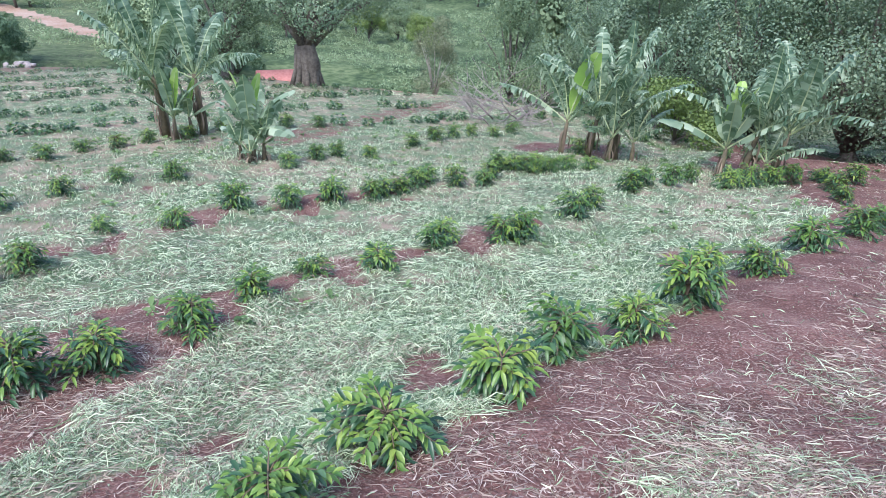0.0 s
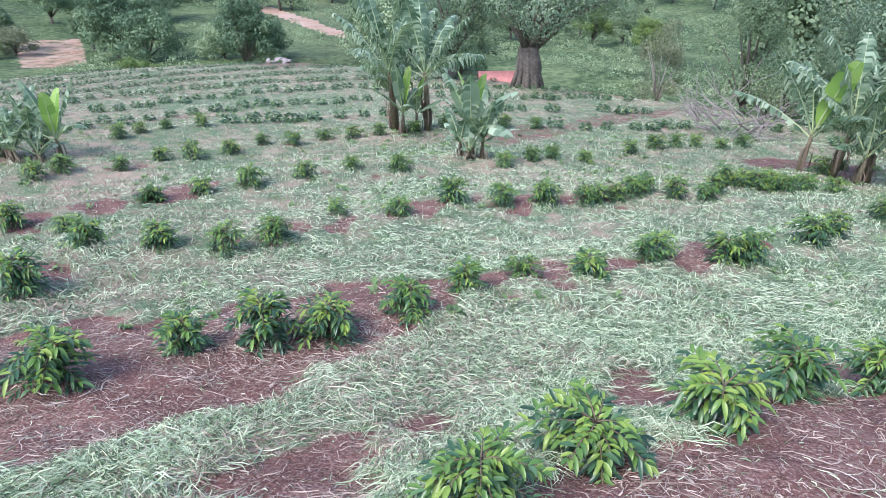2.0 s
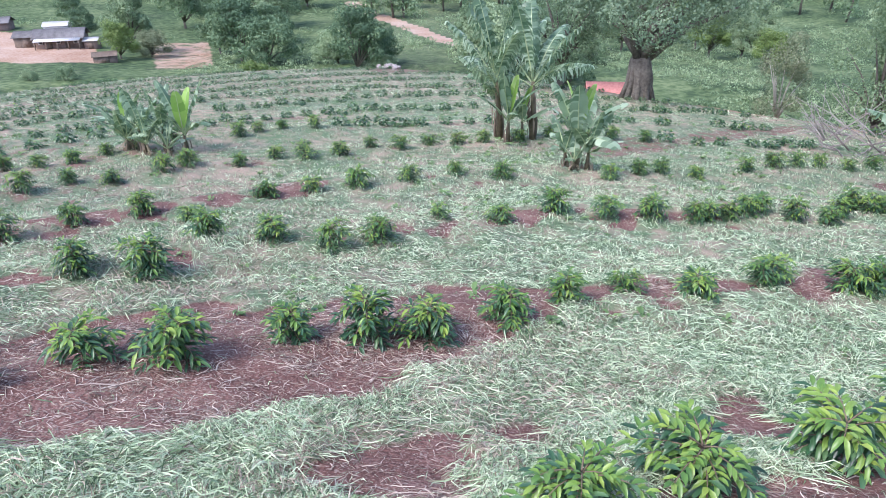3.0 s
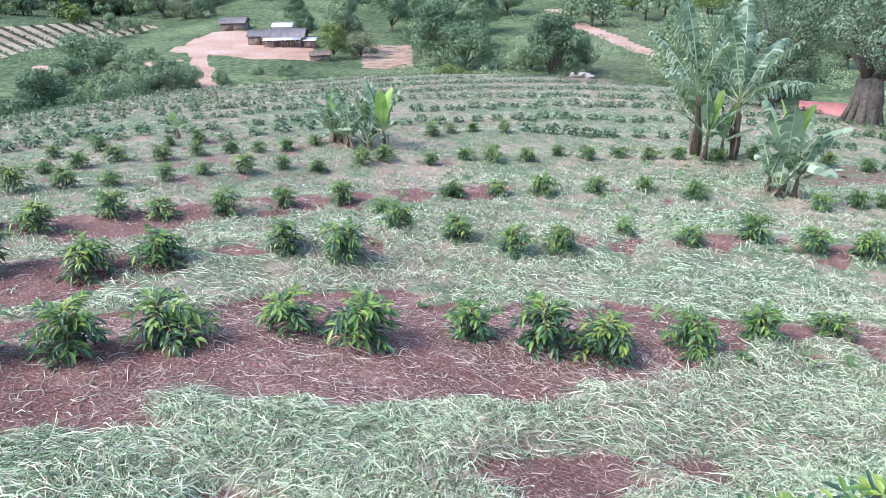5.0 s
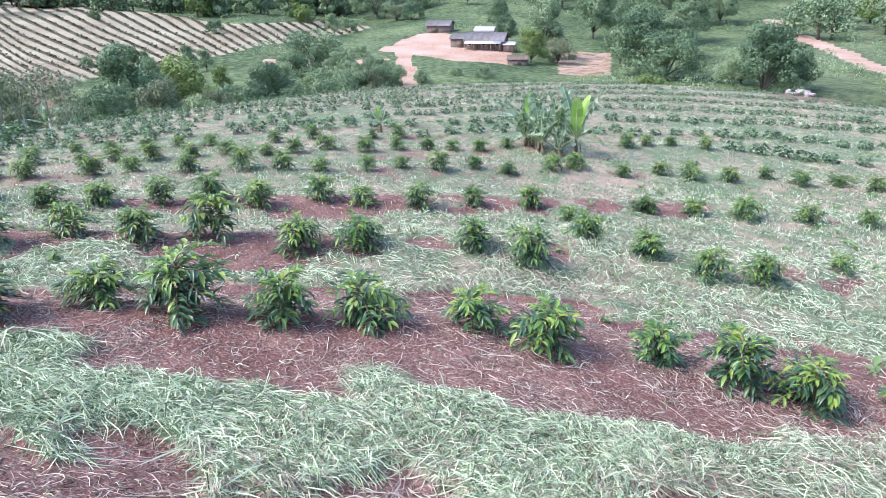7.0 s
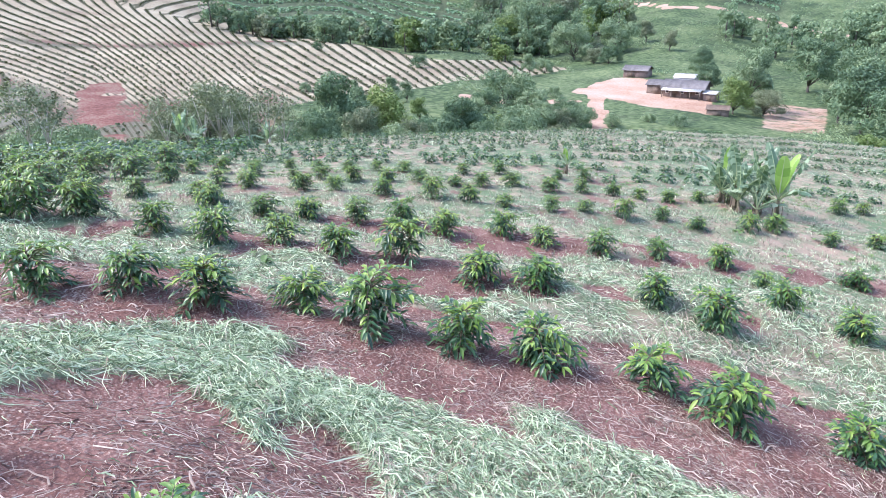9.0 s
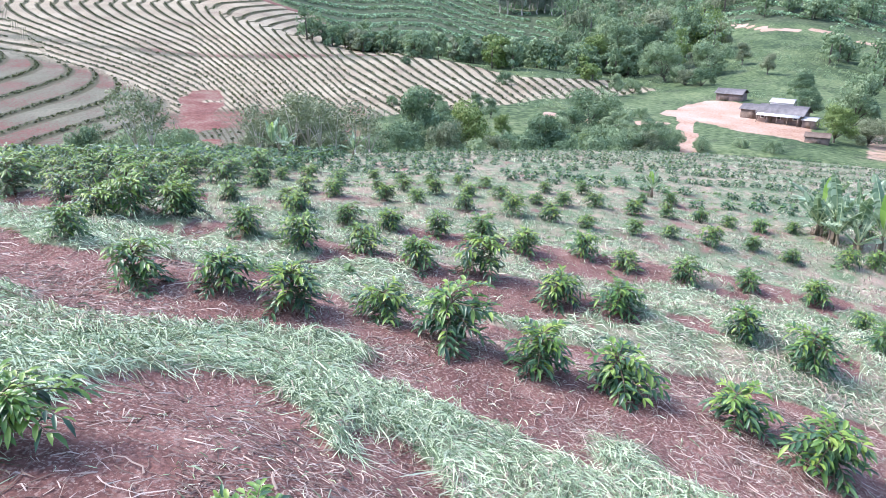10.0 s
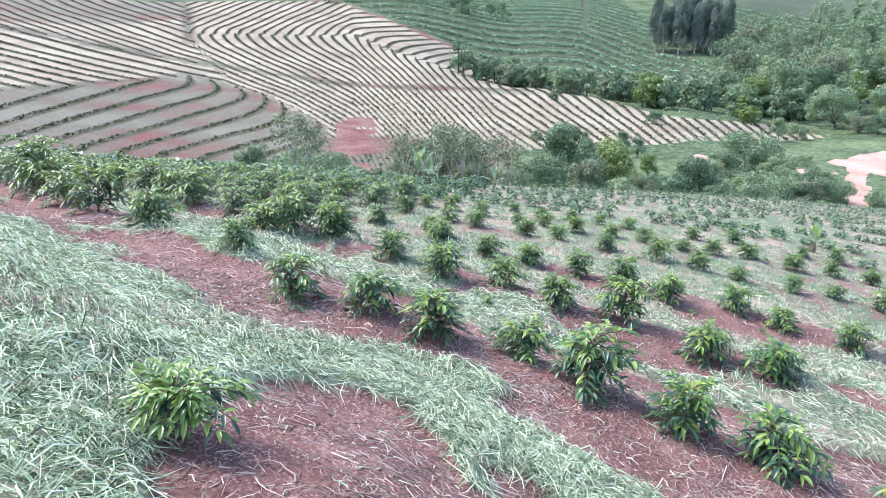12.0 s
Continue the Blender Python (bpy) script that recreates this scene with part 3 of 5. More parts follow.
def far_masks(x, y, az, r):
    psi = stripe_rows(x, y)
    top = upper_edge(az)
    low = np.interp(az, [64.5, 67.5, 70, 73, 76, 90, 97, 103, 106, 140], [220, 204, 178, 158, 146, 120, 62, 60, 60, 60])
    stripes = smooth(-4, 4, top - r) * smooth(-3, 3, r - low) * smooth(64.3, 65.2, az)
    u, w = field_plan(az, r)
    dull = smooth(-0.15, 0.15, w - np.interp(u, FOOT_U, FOOT_W) + 0.12 * vnoise(x, y, 12, 14))
    dull = np.maximum(dull, 0.8 * smooth(-0.9, -1.5, w + 0.5 * vnoise(x, y, 30, 36)) * smooth(-19, -22, u))
    baulk = smooth(0.26, 0.12, np.abs(w - np.interp(u, BAULK_U, BAULK_W)) + 0.12 * vnoise(x, y, 14, 37)) * smooth(9, 6, u)
    baulk = np.maximum(baulk, smooth(0.24, 0.1, np.abs(w + 0.1 - np.interp(u, FOOT_U, FOOT_W))) * smooth(-17, -21, u))
    baulk = np.maximum(baulk, smooth(0.7, 0.3, np.abs(u + 20.9)) * smooth(0.6, -0.1, w) * smooth(-2.6, -2.0, w))
    dull = np.maximum(dull, smooth(136, 128, r + 5 * vnoise(x, y, 9, 50)) * smooth(86, 90, az))
    cut = 0.55 * smooth(95.5, 97.5, az + 2.2 * vnoise(x, y, 9, 18) + vnoise(x, y, 3, 48)) * smooth(108, 105, az + 2.4 * vnoise(x, y, 9, 19) + vnoise(x, y, 3, 49)) * smooth(84, 90, r) * smooth(132, 122, r + 14 * vnoise(x, y, 12, 15) - 9 * np.exp(-((az - 103) / 2) ** 2))
    cut = np.maximum(cut, smooth(87, 90, az) * smooth(107, 104, az) * smooth(84, 95, r) * smooth(139, 133, r + 4 * vnoise(x, y, 9, 20)) * 0.5)
    cut = np.maximum(cut, smooth(1.0, 0.5, np.abs(u + 7.9 + 0.25 * (w - 8)) * 0.55 + 0.5 * vnoise(x, y, 7, 38)) * smooth(6.0, 6.8, w) * smooth(11, 10, w))
    cut = np.maximum(cut, 0.8 * smooth(9, 4, top - r) * smooth(-6, -2, top - r) * smooth(-14, -9, u) * smooth(8, 5, u))
    dull = np.maximum(dull, baulk)
    az0, r0 = az, r
    az, r = az + 0.4 * vnoise(x, y, 9, 41), r + 2.5 * vnoise(x, y, 9, 43)
    near_edge, back_edge = np.interp(az, [54, 55, 59, 62, 64], [131, 133, 138, 146, 152]), np.interp(az, [54, 57, 60, 62, 64], [168, 176, 186, 188, 164])
    yard = smooth(53.6, 54.8, az) * smooth(65.6, 64.4, az) * smooth(-3, 3, r - near_edge) * smooth(-4, 4, back_edge - r)
    az, r = az0, r0
    x, y = x + 1.3 * vnoise(x, y, 7, 44), y + 1.3 * vnoise(x, y, 7, 45)
    lane = near_line(x, y, [polar(62.4, 102), polar(62.7, 114), polar(63.0, 130), polar(63.4, 154)], 1.4)
    road = near_line(x, y, [polar(22.5, 136), polar(26.3, 146), polar(29.5, 176), polar(32.5, 211), polar(34.5, 240)], 3.0)
    track = near_line(x, y, [polar(64, 420), polar(62, 395), polar(60, 360), polar(57.6, 334), polar(54.2, 345), polar(50, 335), polar(43, 300), polar(36, 290)], 2.6)
    side_road = near_line(x, y, [polar(65, 142), polar(70, 135), polar(74, 134)], 1.8)
    shelf = smooth(12.0, 12.5, az) * smooth(14.6, 14.1, az) * smooth(82, 86, r) * smooth(100, 95, r)
    dry_slope = 0.5 * smooth(8, 6, az) * smooth(-9, -7, az) * smooth(34, 38, r) * smooth(78, 66, r)
    fallow = 0.55 * smooth(45.2, 46.2, az) * smooth(51.0, 50.2, az) * smooth(118, 124, r) * smooth(170, 163, r)
    # where the ground is painted dark as if shaded by hedges and woods
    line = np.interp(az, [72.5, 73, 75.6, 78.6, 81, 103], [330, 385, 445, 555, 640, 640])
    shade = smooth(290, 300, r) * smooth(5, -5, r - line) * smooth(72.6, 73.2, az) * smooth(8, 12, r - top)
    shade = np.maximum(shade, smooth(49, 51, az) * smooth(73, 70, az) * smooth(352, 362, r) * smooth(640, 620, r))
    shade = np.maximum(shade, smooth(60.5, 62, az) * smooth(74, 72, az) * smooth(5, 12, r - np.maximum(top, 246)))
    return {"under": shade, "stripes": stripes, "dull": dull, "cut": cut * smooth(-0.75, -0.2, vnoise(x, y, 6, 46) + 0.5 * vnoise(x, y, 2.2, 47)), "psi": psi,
            "dirt": np.maximum.reduce([dry_slope, fallow, yard, lane, road, track, side_road, shelf])}


build_ground()


# ---- coffee plants ----
def rnd(a, b):
    return random.uniform(a, b)


def coffee_meshes(seed, height, spread, full=1.0, nodes=18, leaf=0.088, low=0.24, lush=0.0):
    """Stem with arching side twigs, and long drooping leaves in pairs along them: dark old ones, bright young ones."""
    rs = np.random.RandomState(seed)
    stem, old, young = Heap(), Heap(), Heap()
    top = np.array([rs.uniform(-0.04, 0.04), rs.uniform(-0.04, 0.04), height * 0.84])
    stem.tube([(0, 0, -0.06), top * 0.5 + (0.01, -0.01, 0), top], [0.012, 0.009, 0.004], 6)
    B = {True: [[], [], [], [], []], False: [[], [], [], [], []]}
    turn = rs.uniform(0, 3.14)
    lop = rs.uniform(0, 6.283)
    for k in range(nodes):
        f = low + (1 - low) * k / (nodes - 1)
        turn += 1.57 + rs.uniform(-0.45, 0.45)
        for s in (0, np.pi):
            if rs.rand() > 0.95 * full and k < nodes - 3:
                continue
            a = turn + s + rs.uniform(-0.5, 0.5)
            dome = math.sqrt(max(0.0, 1 - ((f - 0.5) / 0.62) ** 2))
            reach = spread * (0.25 + 0.75 * dome) * rs.uniform(0.6, 1.25) * (1 + 0.18 * math.cos(a - lop))
            start = top * f
            out = np.array([np.cos(a), np.sin(a), 0])
            rise = 0.25 + 0.6 * f
            path = [start + out * reach * u + np.array([0, 0, reach * (rise * u - 0.75 * u * u * (1.1 - 0.3 * f))]) for u in (0, 0.35, 0.7, 1.0)]
            stem.tube(path, [0.005, 0.004, 0.003, 0.002], 4)
            pairs = max(3, int(round(2.0 + 5.4 * reach / spread)))
            for j in range(pairs):
                u = (j + 0.8) / pairs
                i = min(int(u / 0.3334), 2)
                p = path[i] * (1 - (u * 3 - i)) + path[i + 1] * (u * 3 - i) if u < 1 else path[3]
                for sd in (-1, 1):
                    w = a + sd * rs.uniform(0.55, 1.2) * (1 if u < 0.9 else 0.5)
                    ln = leaf * rs.uniform(0.7, 1.2)
                    fresh = rs.rand() < lush + (0.75 if f > 0.82 else 0.5 if (u > 0.55 and f > 0.45) else 0.2 if f > 0.6 else 0.06)
                    tilt = rs.uniform(-0.3, 0.75) + (0.35 if f > 0.88 else 0.0) - 0.25 * u
                    b = B[bool(fresh)]
                    b[0].append(p)
                    b[1].append((np.cos(w), np.sin(w), tilt))
                    b[2].append(ln * (0.88 if fresh else 1.0))
                    b[3].append(ln * rs.uniform(0.22, 0.3))
                    b[4].append(rs.uniform(0.1, 0.85))
    for fresh, heap in ((True, young), (False, old)):
        leaves(heap, *[np.array(v) for v in B[fresh]], fold=0.36)
    return stem.mesh("stem"), old.mesh("foliage"), young.mesh("young_leaves")


COFFEE_LABEL = "young coffee bush with drooping glossy leaves in red soil"
COFFEE = []
for seed, hgt, spr, full in ((11, 0.36, 0.20, 1.0), (12, 0.34, 0.17, 0.97), (13, 0.37, 0.215, 1.0), (14, 0.34, 0.19, 0.85), (15, 0.39, 0.18, 0.92), (16, 0.33, 0.21, 1.0), (17, 0.36, 0.19, 0.9)):
    COFFEE.append(coffee_meshes(seed, hgt, spr, full))
COFFEE_TALL = [coffee_meshes(21 + k, 0.47, 0.27, 0.95, 17, 0.108) for k in range(3)]
COFFEE_WIDE = [coffee_meshes(31 + k, 0.35, 0.25, 1.0, 20, 0.09, low, lush) for k, (low, lush) in enumerate(((0.62, 0.3), (0.4, 0.1)))]


def coffee_plant(x, y, size=1.0, kind=None, tall=False, wide=False):
    pick = COFFEE_TALL if tall else COFFEE_WIDE if wide else COFFEE
    stem, old, young = pick[(random.randrange(len(pick))) if kind is None else kind]
    size = size * (1.0 if tall or wide else 1.08)
    tip = pose(0, 0, 0, rnd(-7, 7), rnd(-7, 7), rnd(0, 360))
    m = pose(x, y, float(ground_z(x, y)) - 0.01) @ tip @ Matrix.Diagonal((size * 1.04, size * 1.04, size * rnd(0.88, 1.08), 1))
    label = ("tall leafy coffee bush crowded in a row over red soil" if tall else "small young coffee bush sunk among the cut-grass mulch" if size < 0.8 else COFFEE_LABEL)
    ob = thing("coffee_plant", label, "coffee plant", "coffee rows", m)
    part("stem", stem, M_STEM, ob)
    part("foliage", old, M_COFFEE, ob)
    part("young_leaves", young, M_YOUNG, ob, "bright yellow-green young leaves")
    return ob


# row nearest to the viewpoint
coffee_plant(-2.55, -1.80, 0.8, 0, wide=True)
coffee_plant(-2.0, -0.84, 0.62, 1, wide=True)
coffee_plant(-0.61, 1.9, 0.9, 1, wide=True)
coffee_plant(-0.14, 2.52, 1.05, 1, wide=True)
for x, y, s in ((0.44, 3.22, 1.12), (1.0, 3.9, 1.1), (1.61, 4.38, 0.95),
                (2.23, 4.90, 1.2), (2.73, 5.71, 1.05), (3.39, 6.02, 1.0), (4.42, 6.91, 1.15), (5.55, 7.74, 1.15), (6.45, 8.6, 1.1), (7.4, 9.3, 1.0)):
    coffee_plant(x, y, s)
# second row
for x, y, s in ((-6.59, -3.21, 0.85), (-5.56, -2.34, 1.05), (-5.58, -1.69, 0.95), (-5.31, -1.10, 1.1), (-5.34, -0.37, 0.9), (-5.08, 0.16, 1.2),
                (-4.70, 0.77, 1.05), (-4.55, 1.38, 1.05), (-4.18, 2.14, 0.95), (-3.71, 2.54, 1.05), (-3.37, 3.34, 0.9), (-2.83, 3.70, 1.1), (-2.40, 3.99, 1.05),
                (-2.04, 4.86, 1.0), (-1.73, 5.56, 0.95), (-1.27, 6.29, 0.75), (-0.60, 6.58, 0.95), (0.04, 7.45, 0.9), (0.16, 7.9, 0.85), (0.95, 7.96, 1.05), (1.3, 8.2, 1.0), (2.25, 9.5, 1.05), (2.6, 9.9, 0.9),
                (3.65, 11.44, 1.15), (4.05, 11.8, 1.0), (4.66, 12.2, 1.05), (5.3, 12.9, 0.9), (6.0, 12.7, 1.2), (6.6, 13.0, 1.2), (7.2, 13.3, 1.1), (7.9, 13.7, 1.2)):
    coffee_plant(x, y, s)
# third row
for x, y, s in ((-9.18, -3.93, 1.2), (-9.35, -3.49, 1.25), (-9.6, -2.94, 1.25), (-8.59, -2.0, 1.0), (-8.38, -1.27, 1.05), (-8.49, -0.51, 1.0), (-8.0, 0.15, 1.05),
                (-8.05, 0.95, 1.35), (-7.38, 1.68, 1.1), (-7.18, 2.47, 1.15), (-6.56, 3.68, 1.0), (-6.08, 4.18, 1.15), (-6.52, 5.48, 1.0), (-5.74, 5.86, 1.0),
                (-5.06, 6.17, 0.9), (-4.67, 6.81, 1.0), (-4.6, 8.36, 0.65), (-3.75, 8.9, 0.85), (-3.2, 9.94, 1.15), (-2.46, 10.38, 1.05), (-1.83, 10.76, 1.1), (-1.12, 11.13, 0.95),
                (-0.59, 11.7, 0.9), (-0.12, 12.64, 1.0), (1.05, 12.74, 1.0), (1.47, 14.2, 1.1), (2.07, 14.37, 1.1), (2.7, 14.6, 1.0),
                (-0.9, 11.4, 0.9), (-0.35, 12.2, 1.0), (0.45, 12.6, 1.0), (1.25, 13.4, 0.9), (1.8, 14.2, 1.0), (2.4, 14.5, 1.1), (3.2, 15.0, 1.1), (3.8, 15.3, 1.0)):
    coffee_plant(x, y, s)
# fourth row
for x, y, s in ((-11.66, -1.56, 1.0), (-11.23, -0.79, 1.0), (-11.22, -0.02, 1.05), (-11.3, 0.81, 1.0), (-11.0, 1.5, 1.2), (-10.6, 2.2, 1.1), (-10.6, 3.2, 1.1), (-10.2, 3.85, 0.95),
                (-9.6, 4.52, 1.05), (-9.6, 5.64, 0.9), (-9.17, 6.62, 1.05), (-8.3, 6.7, 0.7), (-8.4, 8.65, 1.05), (-7.93, 9.46, 0.95), (-7.5, 10.26, 1.1), (-6.89, 11.39, 0.95),
                (-6.3, 12.4, 0.8), (-5.48, 13.0, 1.0), (-3.37, 14.56, 1.0), (-2.95, 15.88, 1.1), (-2.46, 16.41, 1.0), (-1.7, 16.9, 0.9)):
    coffee_plant(x, y, s)


def low_bush(heap, x, y, z, size, rs, n):
    """A far coffee bush of a few dozen leaves."""
    a = rs.uniform(0, 6.283, n)
    u = np.sqrt(rs.uniform(0.0, 1, n))
    h = rs.uniform(0.25, 1.0, n)
    rad = 0.29 * size * u * np.sqrt(np.clip(1.02 - ((h - 0.45) / 0.6) ** 2, 0.05, 1))
    base = np.stack([x + np.cos(a) * rad, y + np.sin(a) * rad, z + 0.36 * size * h], 1)
    way = np.stack([np.cos(a), np.sin(a), rs.uniform(-0.8, 0.2, n) + (h - 0.6)], 1)
    ln = rs.uniform(0.09, 0.17, n) * size
    flakes(heap, base, way, ln, ln * 0.6)


def planted_rows():
    """The rows farther down: single bushes while they can be told apart, then one mass."""
    rs = np.random.RandomState(5)
    far_old, far_young, single = Heap(), Heap(), []
    for n in range(-1, 30):
        th = 96.0
        while th < 196:
            x, y = row_point(n + rs.uniform(-0.06, 0.06), th)
            rad = math.hypot(x - ROW_C[0], y - ROW_C[1])
            th += math.degrees((rs.uniform(0.7, 1.15) if math.hypot(x, y) < 26 else rs.uniform(0.6, 0.95) if math.hypot(x, y) < 45 else rs.uniform(0.45, 0.75)) * (0.72 if th > 172 else 1.0) / rad)
            az, r = float(bearing(x, y)), math.hypot(x, y)
            if r > float(brow(az)) - 1.0 or r < 5 or az < -45 or az > 150:
                continue
            old = th > 173 and n >= 0
            if n == -1 and (th > 107):
                continue
            if n == 0 and 101 < th < 169.5 or n == 1 and 112 < th < 169 or n == 2 and 118 < th < 164.5:
                continue
            if rs.rand() < (0.05 if old else 0.08) or (n >= 2 and th < 108 and rs.rand() < 0.6):
                continue
            size = rs.uniform(0.8, 1.2) * (1.0 if not old else 1.12)
            if r < 23 or (old and r < 20):
                single.append((r, x, y, size, old and n <= 4))
            else:
                z = float(ground_z(x, y))
                k = 110 if r < 40 else 84
                s = size * (0.86 if r < 40 else 0.9) * (1.35 if old else 1.0)
                low_bush(far_old, x, y, z - 0.03, s, rs, k)
                low_bush(far_young, x, y, z + 0.12 * s, s * 0.8, rs, k // 8)
    single.sort()
    for r, x, y, size, old in single[:260]:
        coffee_plant(x, y, size * (1.1 if old else 1.0), None, old)
    for r, x, y, size, old in single[260:]:
        z = float(ground_z(x, y))
        s = size * (1.6 if old else 1.0)
        low_bush(far_old, x, y, z - 0.03, s, rs, 60)
        low_bush(far_young, x, y, z + 0.10 * s, s * 0.85, rs, 15)
    rows = tagged(part("coffee_rows", far_old, M_COFFEE, None), "far rows of small coffee bushes across the hillside", "coffee plants", kind="stuff")
    tagged(part("coffee_shoots", far_young, M_YOUNG, None), "bright young shoots on the far coffee bushes", "coffee plants", kind="stuff")
    return rows


planted_rows()


# ---- mulch of cut grass and straw ----
def scatter(count, r0, r1, az0, az1, power):
    """Points with a density that falls with the distance."""
    u = np.random.uniform(0, 1, count)
    r = (r0 ** (2 - power) + u * (r1 ** (2 - power) - r0 ** (2 - power))) ** (1 / (2 - power)) if power != 2 else r0 * (r1 / r0) ** u
    a = np.radians(np.random.uniform(az0, az1, count))
    return -np.sin(a) * r, np.cos(a) * r, r


def mulch():
    np.random.seed(3)
    green, straw, litter_heap = Heap(), Heap(), Heap()
    x, y, r = scatter(800000, 1.0, 46.0, -46, 136, 1.62)
    b = bare(x, y)
    patch = vnoise(x, y, 1.4, 21)
    n, th = row_place(x, y)
    dry = smooth(141, 135, th) * smooth(-1.0, -1.12, n)
    keep = (np.random.uniform(0, 1, len(x)) > smooth(0.2, 0.8, b) * np.where(n < -0.5, 0.98, np.where(n > 0.5, 0.68, 0.94))) & (r < brow(bearing(x, y)))
    keep &= np.random.uniform(0, 1, len(x)) < 0.86 + 0.35 * patch + 0.35 * vnoise(x, y, 0.28, 29) - 0.45 * dry - 0.2 * smooth(14, 26, r)
    cover = (0.06 + 0.56 * smooth(-1.07, -1.2, n)) * (0.2 + 0.8 * smooth(-0.35, 0.3, vnoise(x, y, 0.8, 5) + 0.6 * vnoise(x, y, 0.27, 32)))
    keep = np.where(dry > 0.5, np.random.uniform(0, 1, len(x)) < cover, keep)
    x, y, r, n, th = x[keep], y[keep], r[keep], n[keep], th[keep]
    soil = b[keep]
    k = len(x)
    along = np.radians(th + 90) + 1.5 * vnoise(x, y, 0.45, 22) + 0.8 * vnoise(x, y, 1.3, 34) + np.random.normal(0, 0.95, k) + np.pi * (np.random.rand(k) > 0.5)
    size = np.clip(1 - 0.045 * (r - 4.5), 0.45, 1.0)
    length = (0.05 + np.random.gamma(2.2, 0.045, k)).clip(0.05, 0.34) * size
    width = np.random.uniform(0.0022, 0.0056, k) * (1 + np.clip(r - 3, 0, 40) * 0.095)
    lift = np.random.exponential(0.014, k) + 0.004 + np.random.uniform(0, 0.045, k) * (vnoise(x, y, 0.35, 23) > -0.1)
    brown = np.random.rand(k) < 0.08 + 0.30 * (vnoise(x, y, 1.1, 24) > 0.3) + 0.6 * dry[keep] + 0.22 * smooth(9, 25, r) + 0.14 * smooth(0.1, 0.4, n)
    brown |= (soil > 0.35) & (n > -0.6) & (np.random.rand(k) < 0.6)
    brown |= np.random.rand(k) < smooth(137, 140, th) * smooth(153, 149, th) * (0.10 + 0.3 * smooth(0.0, 0.5, vnoise(x, y, 0.7, 39)))
    brown &= np.random.rand(k) > 0.6 * smooth(142, 126, th) * (n > -1.1)
    length *= np.where(brown, 0.7, 1.0) * (1 - 0.6 * smooth(0.2, 0.7, soil) * (1 - dry[keep])) * (1 - 0.15 * dry[keep])
    lift *= 1 - 0.7 * smooth(0.2, 0.7, soil)
    for heap, pick in ((green, ~brown), (straw, brown)):
        blades(heap, x[pick], y[pick], along[pick], length[pick], width[pick], lift[pick], ground_z)
    # coarser mulch far down the slope
    x, y, r = scatter(60000, 40.0, 87.0, 0, 112, 1.0)
    keep = (r < brow(bearing(x, y))) & (bare(x, y) < 0.5)
    x, y, r = x[keep], y[keep], r[keep]
    k = len(x)
    ang, pale = np.radians(row_place(x, y)[1] + 90) + np.random.normal(0, 0.8, k), np.random.rand(k) < 0.4
    for heap, pick in ((green, pale), (straw, ~pale)):
        m = int(pick.sum())
        blades(heap, x[pick], y[pick], ang[pick], np.random.uniform(0.15, 0.45, m), np.random.uniform(0.01, 0.03, m), np.random.exponential(0.05, m) + 0.02, ground_z)
    # loose stalks on the bare soil
    x, y, r = scatter(460000, 1.0, 34.0, -50, 136, 1.7)
    litter = (0.14 + 0.86 * smooth(-0.25, 0.45, vnoise(x, y, 0.6, 25) + 0.4 * vnoise(x, y, 0.2, 28))) * np.where((row_place(x, y)[0] < -0.55), 0.28, 1.0)
    keep = (bare(x, y) > 0.3) & (np.random.uniform(0, 1, len(x)) < litter)
    x, y, r = x[keep], y[keep], r[keep]
    k = len(x)
    blades(litter_heap, x, y, np.random.uniform(0, 6.283, k), (0.025 + np.random.exponential(0.05, k)) * (1 + r * 0.02), np.random.uniform(0.002, 0.0058, k) * (1 + np.clip(r - 4, 0, 40) * 0.12),
           np.random.exponential(0.007, k) + 0.002, ground_z, curl=1.7)
    # long curling stalks and rootlets
    x, y, r = scatter(15000, 1.4, 18.0, -50, 136, 1.3)
    keep = (bare(x, y) > 0.35) & (np.random.uniform(0, 1, len(x)) < 0.1 + 0.9 * smooth(0.0, 0.5, vnoise(x, y, 0.7, 35)))
    strands(litter_heap, x[keep], y[keep], np.random.gamma(1.8, 0.07, int(keep.sum())) + 0.05, (0.0025 + np.random.exponential(0.0022, int(keep.sum()))) * (1 + 0.05 * r[keep]), ground_z)
    tagged(part("mulch", green, M_MULCH, None), "pale green cut grass laid between the coffee rows", "mulch", kind="stuff")
    tagged(part("litter", litter_heap, M_LITTER, None), "fine curled dead stalks and rootlets strewn on the soil", "litter", kind="stuff")
    tagged(part("straw", straw, M_STRAW, None), "dry brown stalks scattered on the red soil", "straw", kind="stuff")


mulch()


